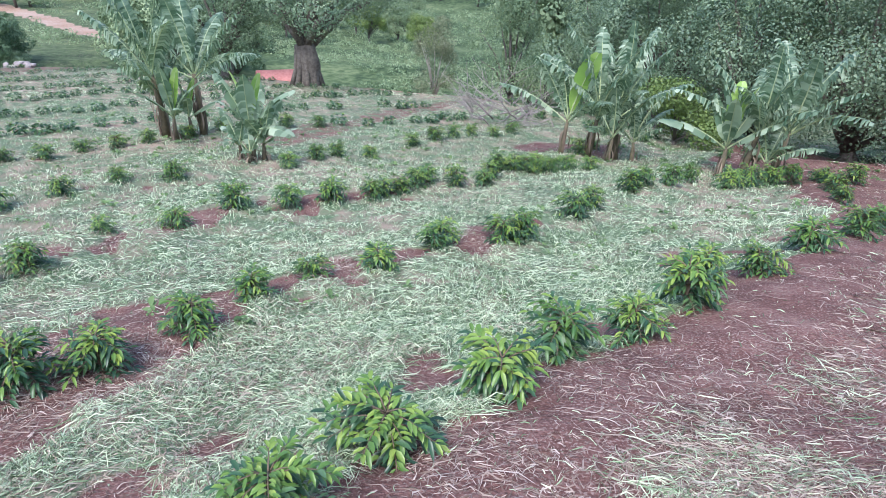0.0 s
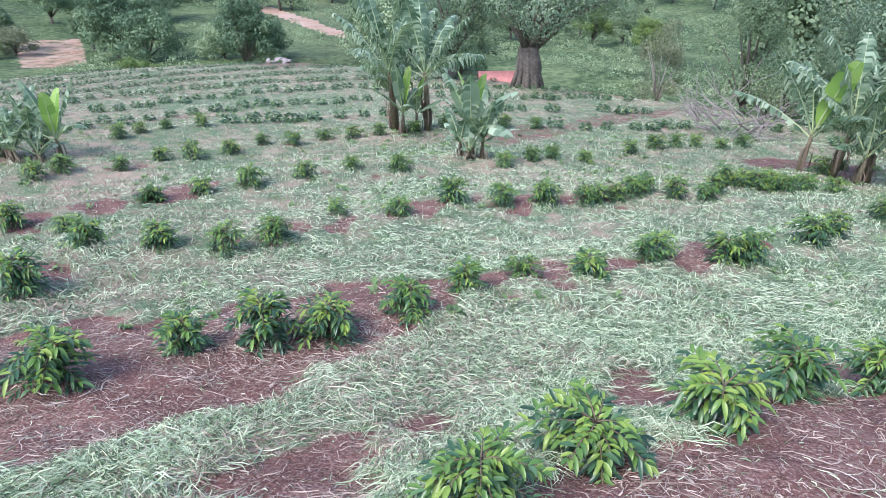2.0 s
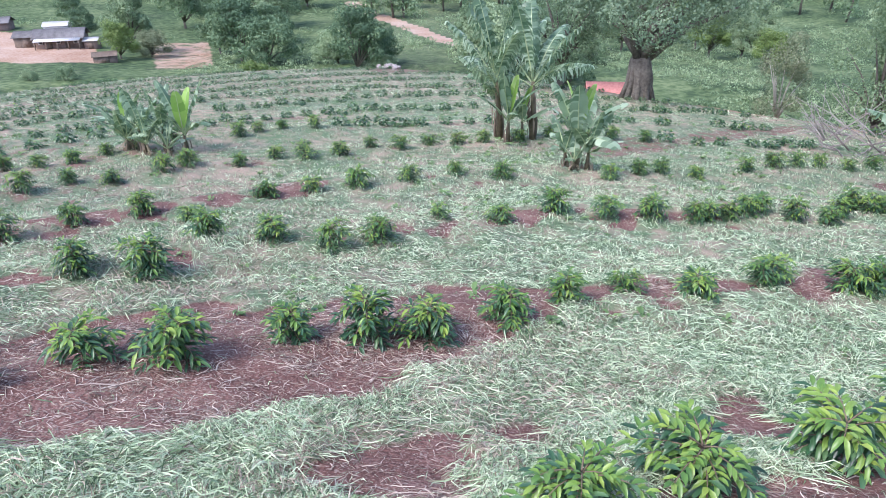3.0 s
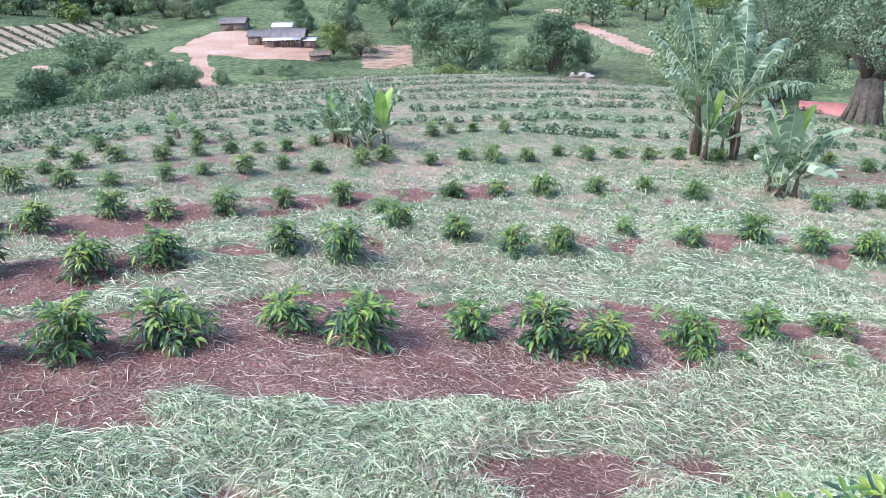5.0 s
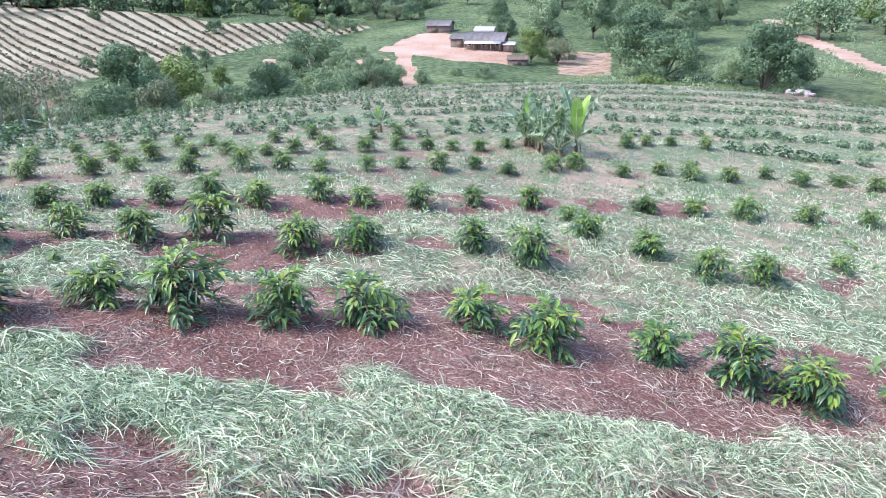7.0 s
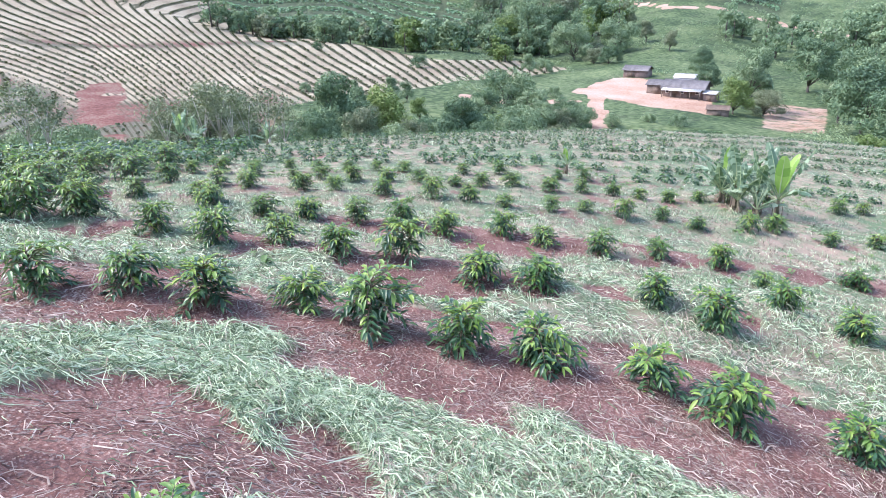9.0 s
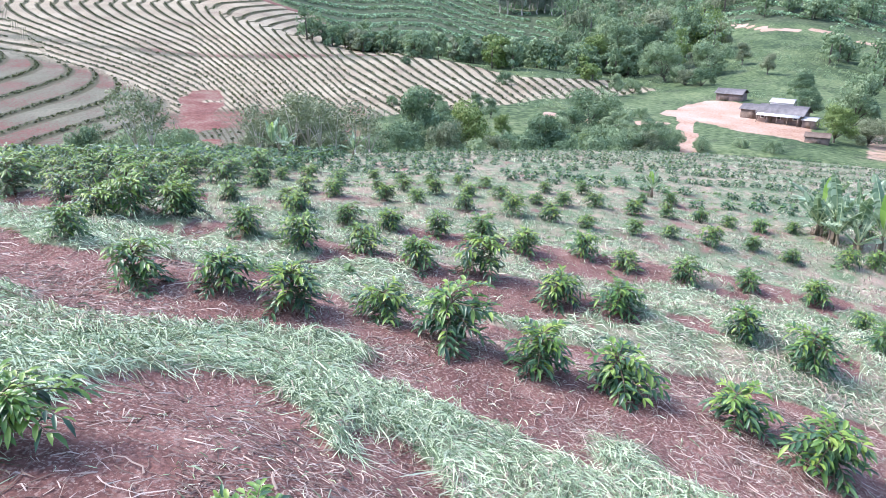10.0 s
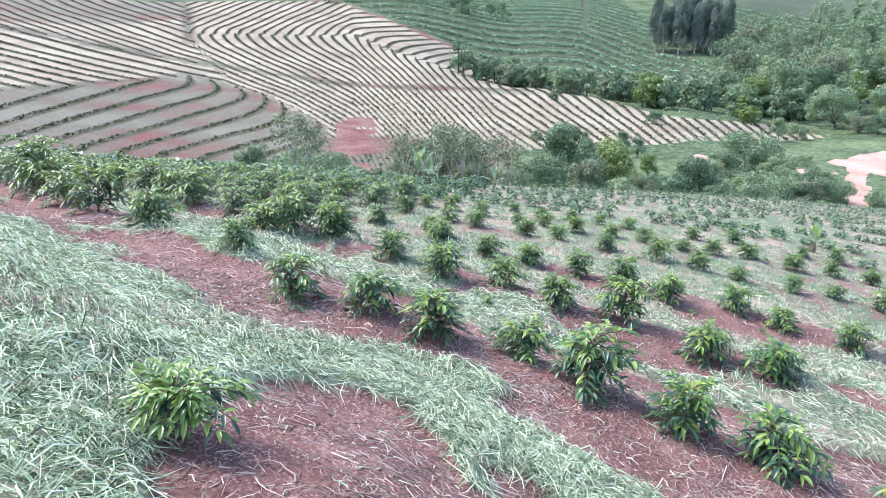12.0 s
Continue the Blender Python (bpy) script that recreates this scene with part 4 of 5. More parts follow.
# ---- banana plants ----
def banana_leaf(length, width, first, arch, tatter, rs, young=False):
    """Midrib and blade of one leaf that rises along x and bows over; the blade is torn into strips."""
    blade, rib = Heap(), Heap()
    n = 46 if tatter > 0.4 else 30
    u = np.linspace(0, 1, n + 1)
    ang = first - arch * u ** 1.4
    seg = length / n
    px = np.concatenate([[0], np.cumsum(np.cos(ang[:-1]) * seg)])
    pz = np.concatenate([[0], np.cumsum(np.sin(ang[:-1]) * seg)])
    path = np.stack([px, rs.uniform(-0.05, 0.05) * length * u ** 2, pz], 1)
    rib.tube(path[::3], np.linspace(0.022, 0.004, len(path[::3])) * (0.6 + length / 4), 5)
    half = width / 2 * np.clip(np.sin(np.pi * np.clip((u - 0.12) / 0.9, 0, 1)) ** 0.55, 0, 1)
    for side in (-1, 1):
        lean, k0 = 0.0, 3
        while k0 < n - 1:
            span = max(1, int(rs.geometric(min(0.95, 0.12 + tatter)))) if tatter > 0 else 6
            k1 = min(k0 + span, n)
            sag = (rs.uniform(0.15, 0.95) if tatter > 0.4 else rs.uniform(0.0, 0.6) if tatter > 0.15 else rs.uniform(-0.2, 0.15)) if not young else -0.4
            slip = rs.uniform(-0.02, 0.05) * length * (tatter > 0.15)
            vs = []
            for k in range(k0, k1 + 1):
                p, w = path[k], half[k] * rs.uniform(0.9, 1.05)
                gap = 0.12 * seg if (k == k1 and tatter > 0) else 0.0
                mid = p + np.array((slip * 0.4 - gap, side * w * 0.55, -0.12 * sag * w + 0.10 * w))
                tip = p + np.array((slip - gap * 2, side * w * (0.98 - 0.25 * max(sag, 0)), -0.85 * sag * w))
                vs += [p + (-gap, 0, 0.004), mid, tip]
            m = k1 - k0
            q = []
            for i in range(m):
                for j in (0, 1):
                    a = 3 * i + j
                    q.append((a, a + 3, a + 4, a + 1) if side < 0 else (a, a + 1, a + 4, a + 3))
            blade.add(vs, q)
            k0 = k1
    return blade, rib


def banana_clump(name, az, r, stems, label, seed, broad=0.245, low=0.6):
    """stems: (dx, dy, height of the stem, leaf length, number of leaves, number of young leaves, tatter)."""
    rs = np.random.RandomState(seed)
    x0, y0 = polar(az, r)
    z0 = float(ground_z(x0, y0))
    ob = thing(name, label, "banana plant", "banana plants", pose(x0, y0, z0 - 0.02))
    for dx, dy, h, ll, count, fresh, tatter in stems:
        zz = float(ground_z(x0 + dx, y0 + dy)) - z0
        base = np.array((dx, dy, zz - 0.05))
        top = base + (rs.uniform(-0.12, 0.12) * h, rs.uniform(-0.12, 0.12) * h, h)
        st = Heap()
        fat = 0.045 + 0.026 * h
        st.tube([base, base * 0.6 + top * 0.4 + (rs.uniform(-0.04, 0.04), 0.02, 0), top], [fat * 1.25, fat, fat * 0.55], 9)
        part("pseudostem", st, M_PSEUDO, ob, "", True)
        turn = rs.uniform(0, 6.28)
        for k in range(count + fresh):
            young = k >= count
            turn += 2.4 + rs.uniform(-0.3, 0.3)
            f = k / max(count - 1, 1)
            if young:
                blade, rib = banana_leaf(ll * 0.9, ll * 0.26, 1.45, 0.3, 0.0, rs, True)
            else:
                blade, rib = banana_leaf(ll * rs.uniform(0.75, 1.1), ll * broad, low + (1.42 - low) * f + rs.uniform(-0.15, 0.15), (0.95 - 0.55 * f) * rs.uniform(0.4, 1.25), tatter, rs)
            m = Matrix.Translation(Vector(top) - Vector((0, 0, 0.18 * h * (1 - min(f, 1)) * 0.6))) @ pose(0, 0, 0, rs.uniform(-12, 12), 0, math.degrees(turn))
            lf = part("leaf", blade, M_BANANA_YOUNG if young else M_BANANA, ob, "upright bright green young leaf" if young else "")
            lf.matrix_basis = m
            part("midrib", rib, M_RIB, lf, "", True)
        dry = Heap()
        for k in range(int(6 + 5 * h)):
            a, hh = rs.uniform(0, 6.28), rs.uniform(0.25, 0.85) * h
            p = base * (1 - hh / h) + top * (hh / h)
            out = np.array((math.cos(a), math.sin(a), 0))
            ln = min(rs.uniform(0.4, 1.1), hh + 0.05)
            w = rs.uniform(0.01, 0.032)
            sd = np.array((-math.sin(a), math.cos(a), 0)) * w
            rows = [p + out * fat, p + out * (fat + 0.09) + (0, 0, 0.02 - ln * 0.25), p + out * (fat + 0.10) - (0, 0, ln * 0.65), p + out * (fat + 0.05) - (0, 0, ln)]
            vs = [v + sd * s * (0.5 if i in (0, 3) else 1) for i, v in enumerate(rows) for s in (-1, 1)]
            dry.add(vs, [(0, 1, 3, 2), (2, 3, 5, 4), (4, 5, 7, 6)])
        part("dry_leaves", dry, M_DRY, ob, "withered brown leaves hanging round the stem")
    return ob


banana_clump("banana_clump", 22.6, 20.6, [(0.0, 0.0, 2.0, 2.9, 9, 0, 0.75), (0.95, 0.35, 1.9, 2.8, 8, 0, 0.8), (0.4, -0.35, 0.8, 1.5, 6, 2, 0.2), (-0.3, 0.5, 1.3, 2.0, 6, 0, 0.6), (0.65, 0.1, 0.7, 1.3, 5, 1, 0.2)],
             "tall clump of banana plants with wind-torn leaves and brown skirts", 41)
banana_clump("banana_plant", 16.0, 15.6, [(0.0, 0.0, 0.85, 1.5, 7, 2, 0.3), (0.25, 0.12, 0.5, 1.1, 6, 0, 0.4), (-0.25, 0.1, 0.45, 1.0, 5, 0, 0.4), (0.0, -0.2, 0.3, 0.8, 5, 0, 0.3)], "small banana plant with a rolled pale young leaf", 42, 0.33)
banana_clump("banana_clump", 52.7, 20.0, [(0.0, 0.0, 0.75, 1.3, 7, 0, 0.4), (1.05, 0.5, 0.65, 1.45, 6, 2, 0.3), (0.5, -0.3, 0.4, 1.1, 7, 0, 0.4), (-0.95, 0.3, 0.65, 1.3, 6, 1, 0.3), (0.4, 0.4, 0.8, 1.3, 7, 0, 0.4), (-0.4, -0.2, 0.4, 1.1, 7, 0, 0.4), (0.9, 0.0, 0.3, 0.9, 6, 0, 0.3), (-0.7, 0.0, 0.3, 0.9, 6, 0, 0.3)],
             "low dense clump of banana plants with upright yellow-green leaves", 43, 0.23, 0.55)
banana_clump("banana_clump", -13.6, 17.6, [(0.0, 0.0, 1.25, 2.5, 8, 0, 0.75), (0.85, 0.3, 1.4, 2.6, 8, 0, 0.8), (-0.7, 0.2, 1.0, 2.2, 6, 1, 0.7), (0.45, -0.4, 0.7, 1.7, 7, 0, 0.6), (1.2, -0.1, 0.6, 1.5, 6, 0, 0.6)],
             "large clump of banana plants with torn grey-green leaves", 44, 0.24, 0.75)
banana_clump("banana_clump", -26.3, 16.2, [(0.0, 0.0, 1.2, 2.3, 9, 0, 0.7), (0.75, 0.1, 1.3, 2.2, 9, 0, 0.75), (-0.55, 0.0, 0.8, 1.6, 6, 2, 0.2), (0.3, -0.3, 0.5, 1.4, 6, 0, 0.5)],
             "clump of banana plants leaning apart beside the dark trees", 45, 0.26, 0.75)
banana_clump("banana_plant", 98.0, 41.0, [(0.0, 0.0, 0.8, 1.5, 7, 2, 0.2), (-1.4, 0.6, 0.6, 1.4, 6, 0, 0.3), (-2.6, 0.4, 0.6, 1.3, 6, 0, 0.3)], "bright banana plants at the lower edge of the field", 46)
banana_clump("banana_plant", 91.4, 40.0, [(0.0, 0.0, 0.5, 1.1, 5, 1, 0.2)], "single small banana plant at the edge of the field", 47)
banana_clump("banana_plant", 66.3, 25.0, [(0.0, 0.0, 0.45, 0.75, 6, 1, 0.1)], "thin pale young banana plant among coffee rows", 48)


# ---- trees ----
def tree_meshes(seed, height, crown_r, trunk_r, clear=0.3, clumps=16, per=150, leaf=0.22, flat=0.8, flute=False, upright=False):
    """Trunk with limbs, and a crown of leaves set in uneven clumps round the limbs' ends."""
    rs = np.random.RandomState(seed)
    wood, crown = Heap(), Heap()
    fork = height * clear
    lean = np.array((rs.uniform(-0.06, 0.06), rs.uniform(-0.06, 0.06), 1.0)) * fork
    wood.tube([(0, 0, -0.4), lean * 0.08, lean * 0.5 + (0.02 * height, 0, 0), lean], [trunk_r * 1.6, trunk_r * 1.15, trunk_r, trunk_r * 0.85], 12)
    if flute:
        for k in range(9):
            a = k * 0.7
            o = np.array((math.cos(a), math.sin(a), 0)) * trunk_r
            wood.tube([o * 1.5 + (0, 0, -0.3), o * 0.95 + (0, 0, fork * 0.4), o * 0.7 + lean * 0.95], [trunk_r * 0.34, trunk_r * 0.26, trunk_r * 0.2], 6)
    P, W, L = [], [], []
    for k in range(clumps):
        a = rs.uniform(0, 6.283)
        e = rs.uniform(0.0, 1.0)
        rr = crown_r * math.sqrt(rs.uniform(0.05, 1.0)) * (1.0 if not upright else 0.7) * (1.05 - 0.55 * e ** 2)
        c = np.array((math.cos(a) * rr, math.sin(a) * rr, fork + (height - fork) * (0.12 + 0.80 * e)))
        if k % 2 == 0:
            mid = lean * 0.9 + (c - lean) * 0.5 + (0, 0, 0.06 * height)
            wood.tube([lean * rs.uniform(0.75, 1.0), mid, c], [trunk_r * 0.45, trunk_r * 0.26, trunk_r * 0.08], 6)
        size = crown_r * rs.uniform(0.26, 0.5)
        d = rs.normal(size=(per, 3))
        d /= np.linalg.norm(d, axis=1)[:, None]
        d *= (rs.uniform(0.45, 1.05, per) ** 0.5)[:, None]
        P.append(c + d * size * (1, 1, flat))
        w = d + rs.normal(size=(per, 3)) * 0.3
        W.append(w)
        L.append(rs.uniform(0.6, 1.3, per) * leaf)
    P, W, L = np.concatenate(P), np.concatenate(W), np.concatenate(L)
    scales(crown, P, W, L, L * 0.74, rs)
    return wood.mesh("trunk", True), crown.mesh("crown")


def tree(name, meshes, m, bark, green, label, category="tree", group=""):
    ob = thing(name, label, category, group, m)
    part("trunk", meshes[0], bark, ob)
    part("crown", meshes[1], green, ob)
    return ob


def stand(az, r, sink=0.0, turn=0.0, size=1.0):
    x, y = polar(az, r)
    return pose(x, y, float(ground_z(x, y)) - sink, 0, 0, turn) @ Matrix.Diagonal((size, size, size, 1))


tree("fig_tree", tree_meshes(60, 11.0, 5.6, 0.75, 0.26, 40, 1000, 0.145, 0.75, True), stand(11.0, 46.0), M_BARK, M_TREE_NEAR, "large dark tree with a thick fluted grey trunk")
tree("fig_tree", tree_meshes(61, 10.0, 4.2, 0.4, 0.2, 30, 800, 0.15, 0.8), stand(17.5, 52.0), M_BARK, M_TREE_NEAR, "dark leafy tree behind the banana clump")
# dense trees beside the field
for k, (az, r, h, cr, tint) in enumerate(((-25.5, 27.5, 8.0, 3.4, M_TREE_NEAR), (-33, 26, 8.5, 3.6, M_TREE_NEAR), (-40, 27, 8.5, 3.8, M_TREE_NEAR), (-19, 31, 7.5, 3.2, M_TREE_NEAR), (-46, 24, 8.0, 3.6, M_TREE_NEAR), (-14.0, 36, 8.0, 3.4, M_TREE_NEAR))):
    tree("tree", tree_meshes(70 + k, h, cr, 0.28, 0.06, 46, 1000, 0.098, 0.95), stand(az, r, 0.1), M_BARK, tint, "dense dark green tree leafy down to the ground", group="trees beside the field")
tree("tree", tree_meshes(80, 9.5, 2.9, 0.22, 0.12, 22, 260, 0.16, 1.0, False, True), stand(0.2, 62.0), M_PALE_BARK, M_TREE_GREY, "feathery grey-green tree with thin pale stems")
tree("tree", tree_meshes(81, 9.0, 2.7, 0.22, 0.06, 24, 800, 0.115, 1.1), stand(-6.3, 44.0), M_BARK, M_TREE_MID_HAZY, "tree hung with green creepers")
tree("bush", tree_meshes(82, 2.4, 1.5, 0.08, 0.05, 16, 420, 0.1, 0.8), stand(-20.5, 23.5), M_BARK, M_TREE_LIGHT, "light yellow-green bush below the trees", "bush")

# woods of the valley
FAR_TREES = [tree_meshes(90 + k, h, cr, tr, cl, n, per, lf, fl) for k, (h, cr, tr, cl, n, per, lf, fl) in enumerate((
    (10.0, 4.4, 0.25, 0.15, 26, 300, 0.34, 0.85), (8.0, 4.6, 0.22, 0.12, 24, 300, 0.32, 0.7), (12.0, 3.8, 0.25, 0.2, 26, 300, 0.34, 1.0), (6.0, 3.8, 0.18, 0.06, 22, 260, 0.32, 0.7)))]
FAR_TINT = {"dark": [], "mid": [], "light": [], "grey": []}
for tint, mat in (("dark", M_TREE_DARK_HAZY), ("mid", M_TREE_MID_HAZY), ("light", M_TREE_LIGHT), ("grey", M_TREE_GREY)):
    for wood, crown in FAR_TREES:
        c = crown.copy()
        c.materials.clear()
        c.materials.append(mat)
        FAR_TINT[tint].append((wood, c))
TINT_LABEL = {"dark": "dark green rounded valley tree", "mid": "mid-green leafy valley tree", "light": "bright yellow-green valley tree", "grey": "sparse grey-green valley tree"}


def far_tree(az, r, size=1.0, tint="mid", kind=None, sink=0.3):
    kind = random.randrange(4) if kind is None else kind
    name = "bush" if kind == 3 and size < 0.8 else "tree"
    return tree(name, FAR_TINT[tint][kind], stand(az, r, sink, rnd(0, 360), size), M_PALE_BARK if tint == "grey" else M_BARK, None, TINT_LABEL[tint] + (" beside the ravine" if r < 130 else " on the slope across the valley"), name, "valley trees")


WOODS = {key: Heap() for key in TINT_LABEL}
WOOD_STEMS = Heap()
WRS = np.random.RandomState(77)


def wood_tree(az, r, size, tint):
    """A tree of the far woods: trunk and an uneven crown in clumps."""
    x, y = polar(az, r)
    z = float(ground_z(x, y)) - 0.3
    h, cr = WRS.uniform(7, 11) * size, WRS.uniform(3.0, 4.4) * size
    WOOD_STEMS.tube([(x, y, z), (x + WRS.normal(0, 0.3), y, z + h * 0.45), (x, y + WRS.normal(0, 0.3), z + h * 0.8)], [0.3 * size, 0.22 * size, 0.08], 5)
    P, W = [], []
    for k in range(13):
        a, e = WRS.uniform(0, 6.283), WRS.uniform(0, 1)
        q = cr * math.sqrt(WRS.uniform(0.02, 1)) * (1.0 - 0.5 * e ** 2)
        c = np.array((x + math.cos(a) * q, y + math.sin(a) * q, z + h * (0.18 + 0.75 * e)))
        d = WRS.normal(size=(64, 3))
        d /= np.linalg.norm(d, axis=1)[:, None]
        P.append(c + d * cr * WRS.uniform(0.28, 0.48) * (1, 1, 0.8))
        W.append(d + WRS.normal(size=(64, 3)) * 0.35)
    P, W = np.concatenate(P), np.concatenate(W)
    ln = WRS.uniform(0.55, 1.15, len(P)) * (0.7 + 0.3 * r / 300)
    scales(WOODS[tint], P, W, ln, ln * 0.7, WRS)


# single trees that stand out
for az, r, size, tint, kind in ((84.8, 88, 0.98, "dark", 2), (83.0, 86, 0.7, "dark", 0), (81.0, 92, 0.92, "light", 0), (88.0, 84, 0.6, "mid", 1), (79.0, 86, 0.6, "dark", 1), (76.6, 84, 0.82, "dark", 1), (74.8, 85, 0.8, "dark", 0),
                                (71.0, 94, 0.85, "mid", 1), (69.0, 95, 0.6, "mid", 1), (86.5, 82, 0.6, "mid", 0), (90.5, 78, 0.65, "mid", 1), (93.0, 76, 0.65, "grey", 0), (95.5, 75, 0.75, "grey", 0), (98.5, 76, 0.6, "grey", 1), (105.5, 70, 0.62, "mid", 1), (107.5, 72, 0.65, "mid", 1),
                                (109.5, 70, 0.5, "mid", 3), (77.8, 178, 0.55, "dark", 3), (86.0, 205, 0.4, "dark", 3), (68.8, 112, 0.5, "mid", 3), (67.5, 118, 0.55, "mid", 3), (65.2, 121, 0.5, "grey", 3), (64.8, 106, 0.42, "mid", 3), (70.6, 124, 1.05, "mid", 1), (72.4, 118, 0.75, "dark", 3), (66.6, 146, 0.4, "mid", 3), (69.2, 134, 0.5, "dark", 3), (67.6, 107, 0.75, "mid", 3), (66.1, 109, 0.7, "grey", 3), (64.5, 110, 0.6, "mid", 1), (69.6, 103, 0.85, "mid", 1), (68.2, 121, 0.8, "mid", 3), (65.6, 117, 0.65, "dark", 3), (73.5, 112, 0.6, "mid", 3), (61.8, 112, 0.35, "mid", 3), (58.8, 118, 0.3, "mid", 3), (56.5, 114, 0.35, "mid", 3), (66.5, 104, 0.55, "grey", 3), (61, 98, 0.4, "mid", 3), (80.0, 80, 0.7, "mid", 3), (82.5, 78, 0.6, "mid", 3), (78.0, 80, 0.55, "mid", 3), (73.0, 83, 0.6, "mid", 3),
                                (51.5, 150, 1.1, "mid", 2), (52.5, 138, 0.7, "light", 0), (50.3, 142, 0.7, "grey", 1), (55.0, 188, 0.8, "dark", 0), (43.6, 128, 1.15, "dark", 0), (41.6, 120, 1.1, "dark", 1), (45.2, 142, 0.9, "dark", 2), (34.4, 110, 1.1, "dark", 0), (33.0, 116, 0.9, "dark", 1), (36.0, 118, 0.8, "mid", 1), (42.6, 106, 0.75, "light", 3), (32.2, 110, 0.6, "mid", 3),
                                (68.5, 268, 1.75, "mid", 0), (66.9, 276, 1.7, "dark", 0), (65.0, 240, 1.75, "mid", 1), (63.4, 226, 0.8, "grey", 3), (62.2, 222, 0.9, "dark", 3), (61.6, 246, 1.5, "mid", 1), (63.6, 300, 1.7, "dark", 2), (70.4, 266, 1.3, "light", 0), (71.8, 270, 1.3, "mid", 1), (73.2, 280, 1.3, "mid", 0), (74.6, 290, 1.2, "grey", 1), (76.2, 292, 1.0, "mid", 3), (78, 290, 0.9, "mid", 3), (80, 288, 0.9, "mid", 3), (69.5, 305, 1.9, "mid", 0), (72.0, 330, 1.8, "grey", 2), (65.8, 320, 1.9, "grey", 0), (61.0, 300, 1.0, "grey", 2), (59.4, 262, 0.7, "grey", 2), (57.6, 240, 0.6, "grey", 2), (54.6, 168, 0.62, "dark", 0), (67.3, 205, 0.7, "mid", 3), (68.6, 196, 0.55, "mid", 2), (47.5, 190, 1.3, "dark", 0), (45.0, 205, 1.4, "dark", 1), (42.0, 210, 1.4, "mid", 0), (40, 190, 1.2, "dark", 2), (38, 230, 1.4, "mid", 1)):
    far_tree(az, r, size, tint, kind)
# woods by patches: bearing, distance, count, spread in degrees and metres, size, tints
for az, r, count, da, dr, size, tints in ((84, 290, 18, 6, 10, 0.7, ("dark", "mid", "grey")), (69, 350, 34, 4, 60, 1.8, ("dark", "mid", "grey")), (66, 310, 18, 4.5, 40, 1.6, ("dark", "mid", "light")), (55, 380, 12, 5, 12, 1.2, ("dark", "mid")),
                                         (91.5, 300, 10, 2.5, 20, 1.1, ("dark", "mid")), (47, 270, 20, 7, 40, 1.4, ("dark", "mid")), (38, 290, 22, 8, 50, 1.4, ("dark", "mid")), (25, 250, 22, 8, 60, 1.4, ("dark", "mid", "light")),
                                         (8, 170, 16, 8, 40, 1.0, ("mid", "light", "grey")), (-10, 100, 6, 3, 20, 0.9, ("mid", "light", "grey")), (-18, 70, 14, 9, 18, 1.0, ("mid", "dark")), (20, 120, 10, 5, 18, 1.0, ("mid", "dark")), (97, 470, 16, 8, 25, 1.3, ("dark", "mid")), (5, 330, 20, 14, 60, 1.5, ("dark", "mid")), (82, 81, 18, 8, 10, 0.5, ("mid", "dark", "dark", "grey")), (95, 74, 10, 7, 8, 0.55, ("grey", "mid", "grey")), (108, 72, 12, 5, 6, 0.45, ("mid", "grey")), (73, 84, 7, 4, 8, 0.45, ("dark", "dark")), (71, 285, 12, 3, 14, 1.1, ("mid", "dark", "grey")), (60, 450, 16, 8, 60, 1.6, ("mid", "dark")), (42.6, 166, 11, 3, 20, 0.9, ("dark", "mid")), (88, 288, 12, 4, 10, 0.7, ("dark", "mid")), (67, 450, 36, 6, 70, 1.8, ("mid", "dark", "grey")), (62, 560, 30, 9, 60, 1.8, ("mid", "dark")), (83, 125, 7, 6, 12, 0.35, ("mid",)), (75, 112, 8, 5, 10, 0.4, ("mid", "light")),
                                         (81, 246, 30, 5, 20, 0.85, ("mid", "dark", "grey")), (75, 236, 30, 4.5, 22, 0.95, ("mid", "dark", "light")), (69, 264, 22, 3, 12, 1.0, ("mid", "dark")), (87, 285, 26, 4, 14, 0.9, ("dark", "mid", "grey"))):
    for k in range(count):
        a, d, sz, tint = az + rnd(-da, da), r + rnd(-dr, dr), size * rnd(0.75, 1.2), random.choice(tints)
        if r < 200:
            far_tree(a, d, sz, tint)
        else:
            wood_tree(a, d, sz, tint)
for tint, heap in WOODS.items():
    if heap.count:
        tagged(part("woodland", heap, {"dark": M_TREE_DARK_HAZY, "mid": M_TREE_MID_HAZY, "light": M_TREE_LIGHT, "grey": M_TREE_GREY}[tint], None), TINT_LABEL[tint] + "s massed on the far slopes", "woodland", kind="stuff")
tagged(part("woodland_trunks", WOOD_STEMS, M_BARK, None), "grey trunks of the woods on the far slopes", "woodland", kind="stuff")


# eucalyptus on the far ridge
EUC = [tree_meshes(120 + k, 32.0, 5.2, 0.4, 0.12, 46, 260, 0.62, 1.9, False, True) for k in range(2)]
M_EUC = leafy("eucalyptus_leaves", [(0.25, (0.08, 0.11, 0.088)), (0.5, (0.165, 0.205, 0.165)), (0.75, (0.30, 0.345, 0.28))], 0.7, 0.25, 0.1, 0.12, 0.4, 0.5)
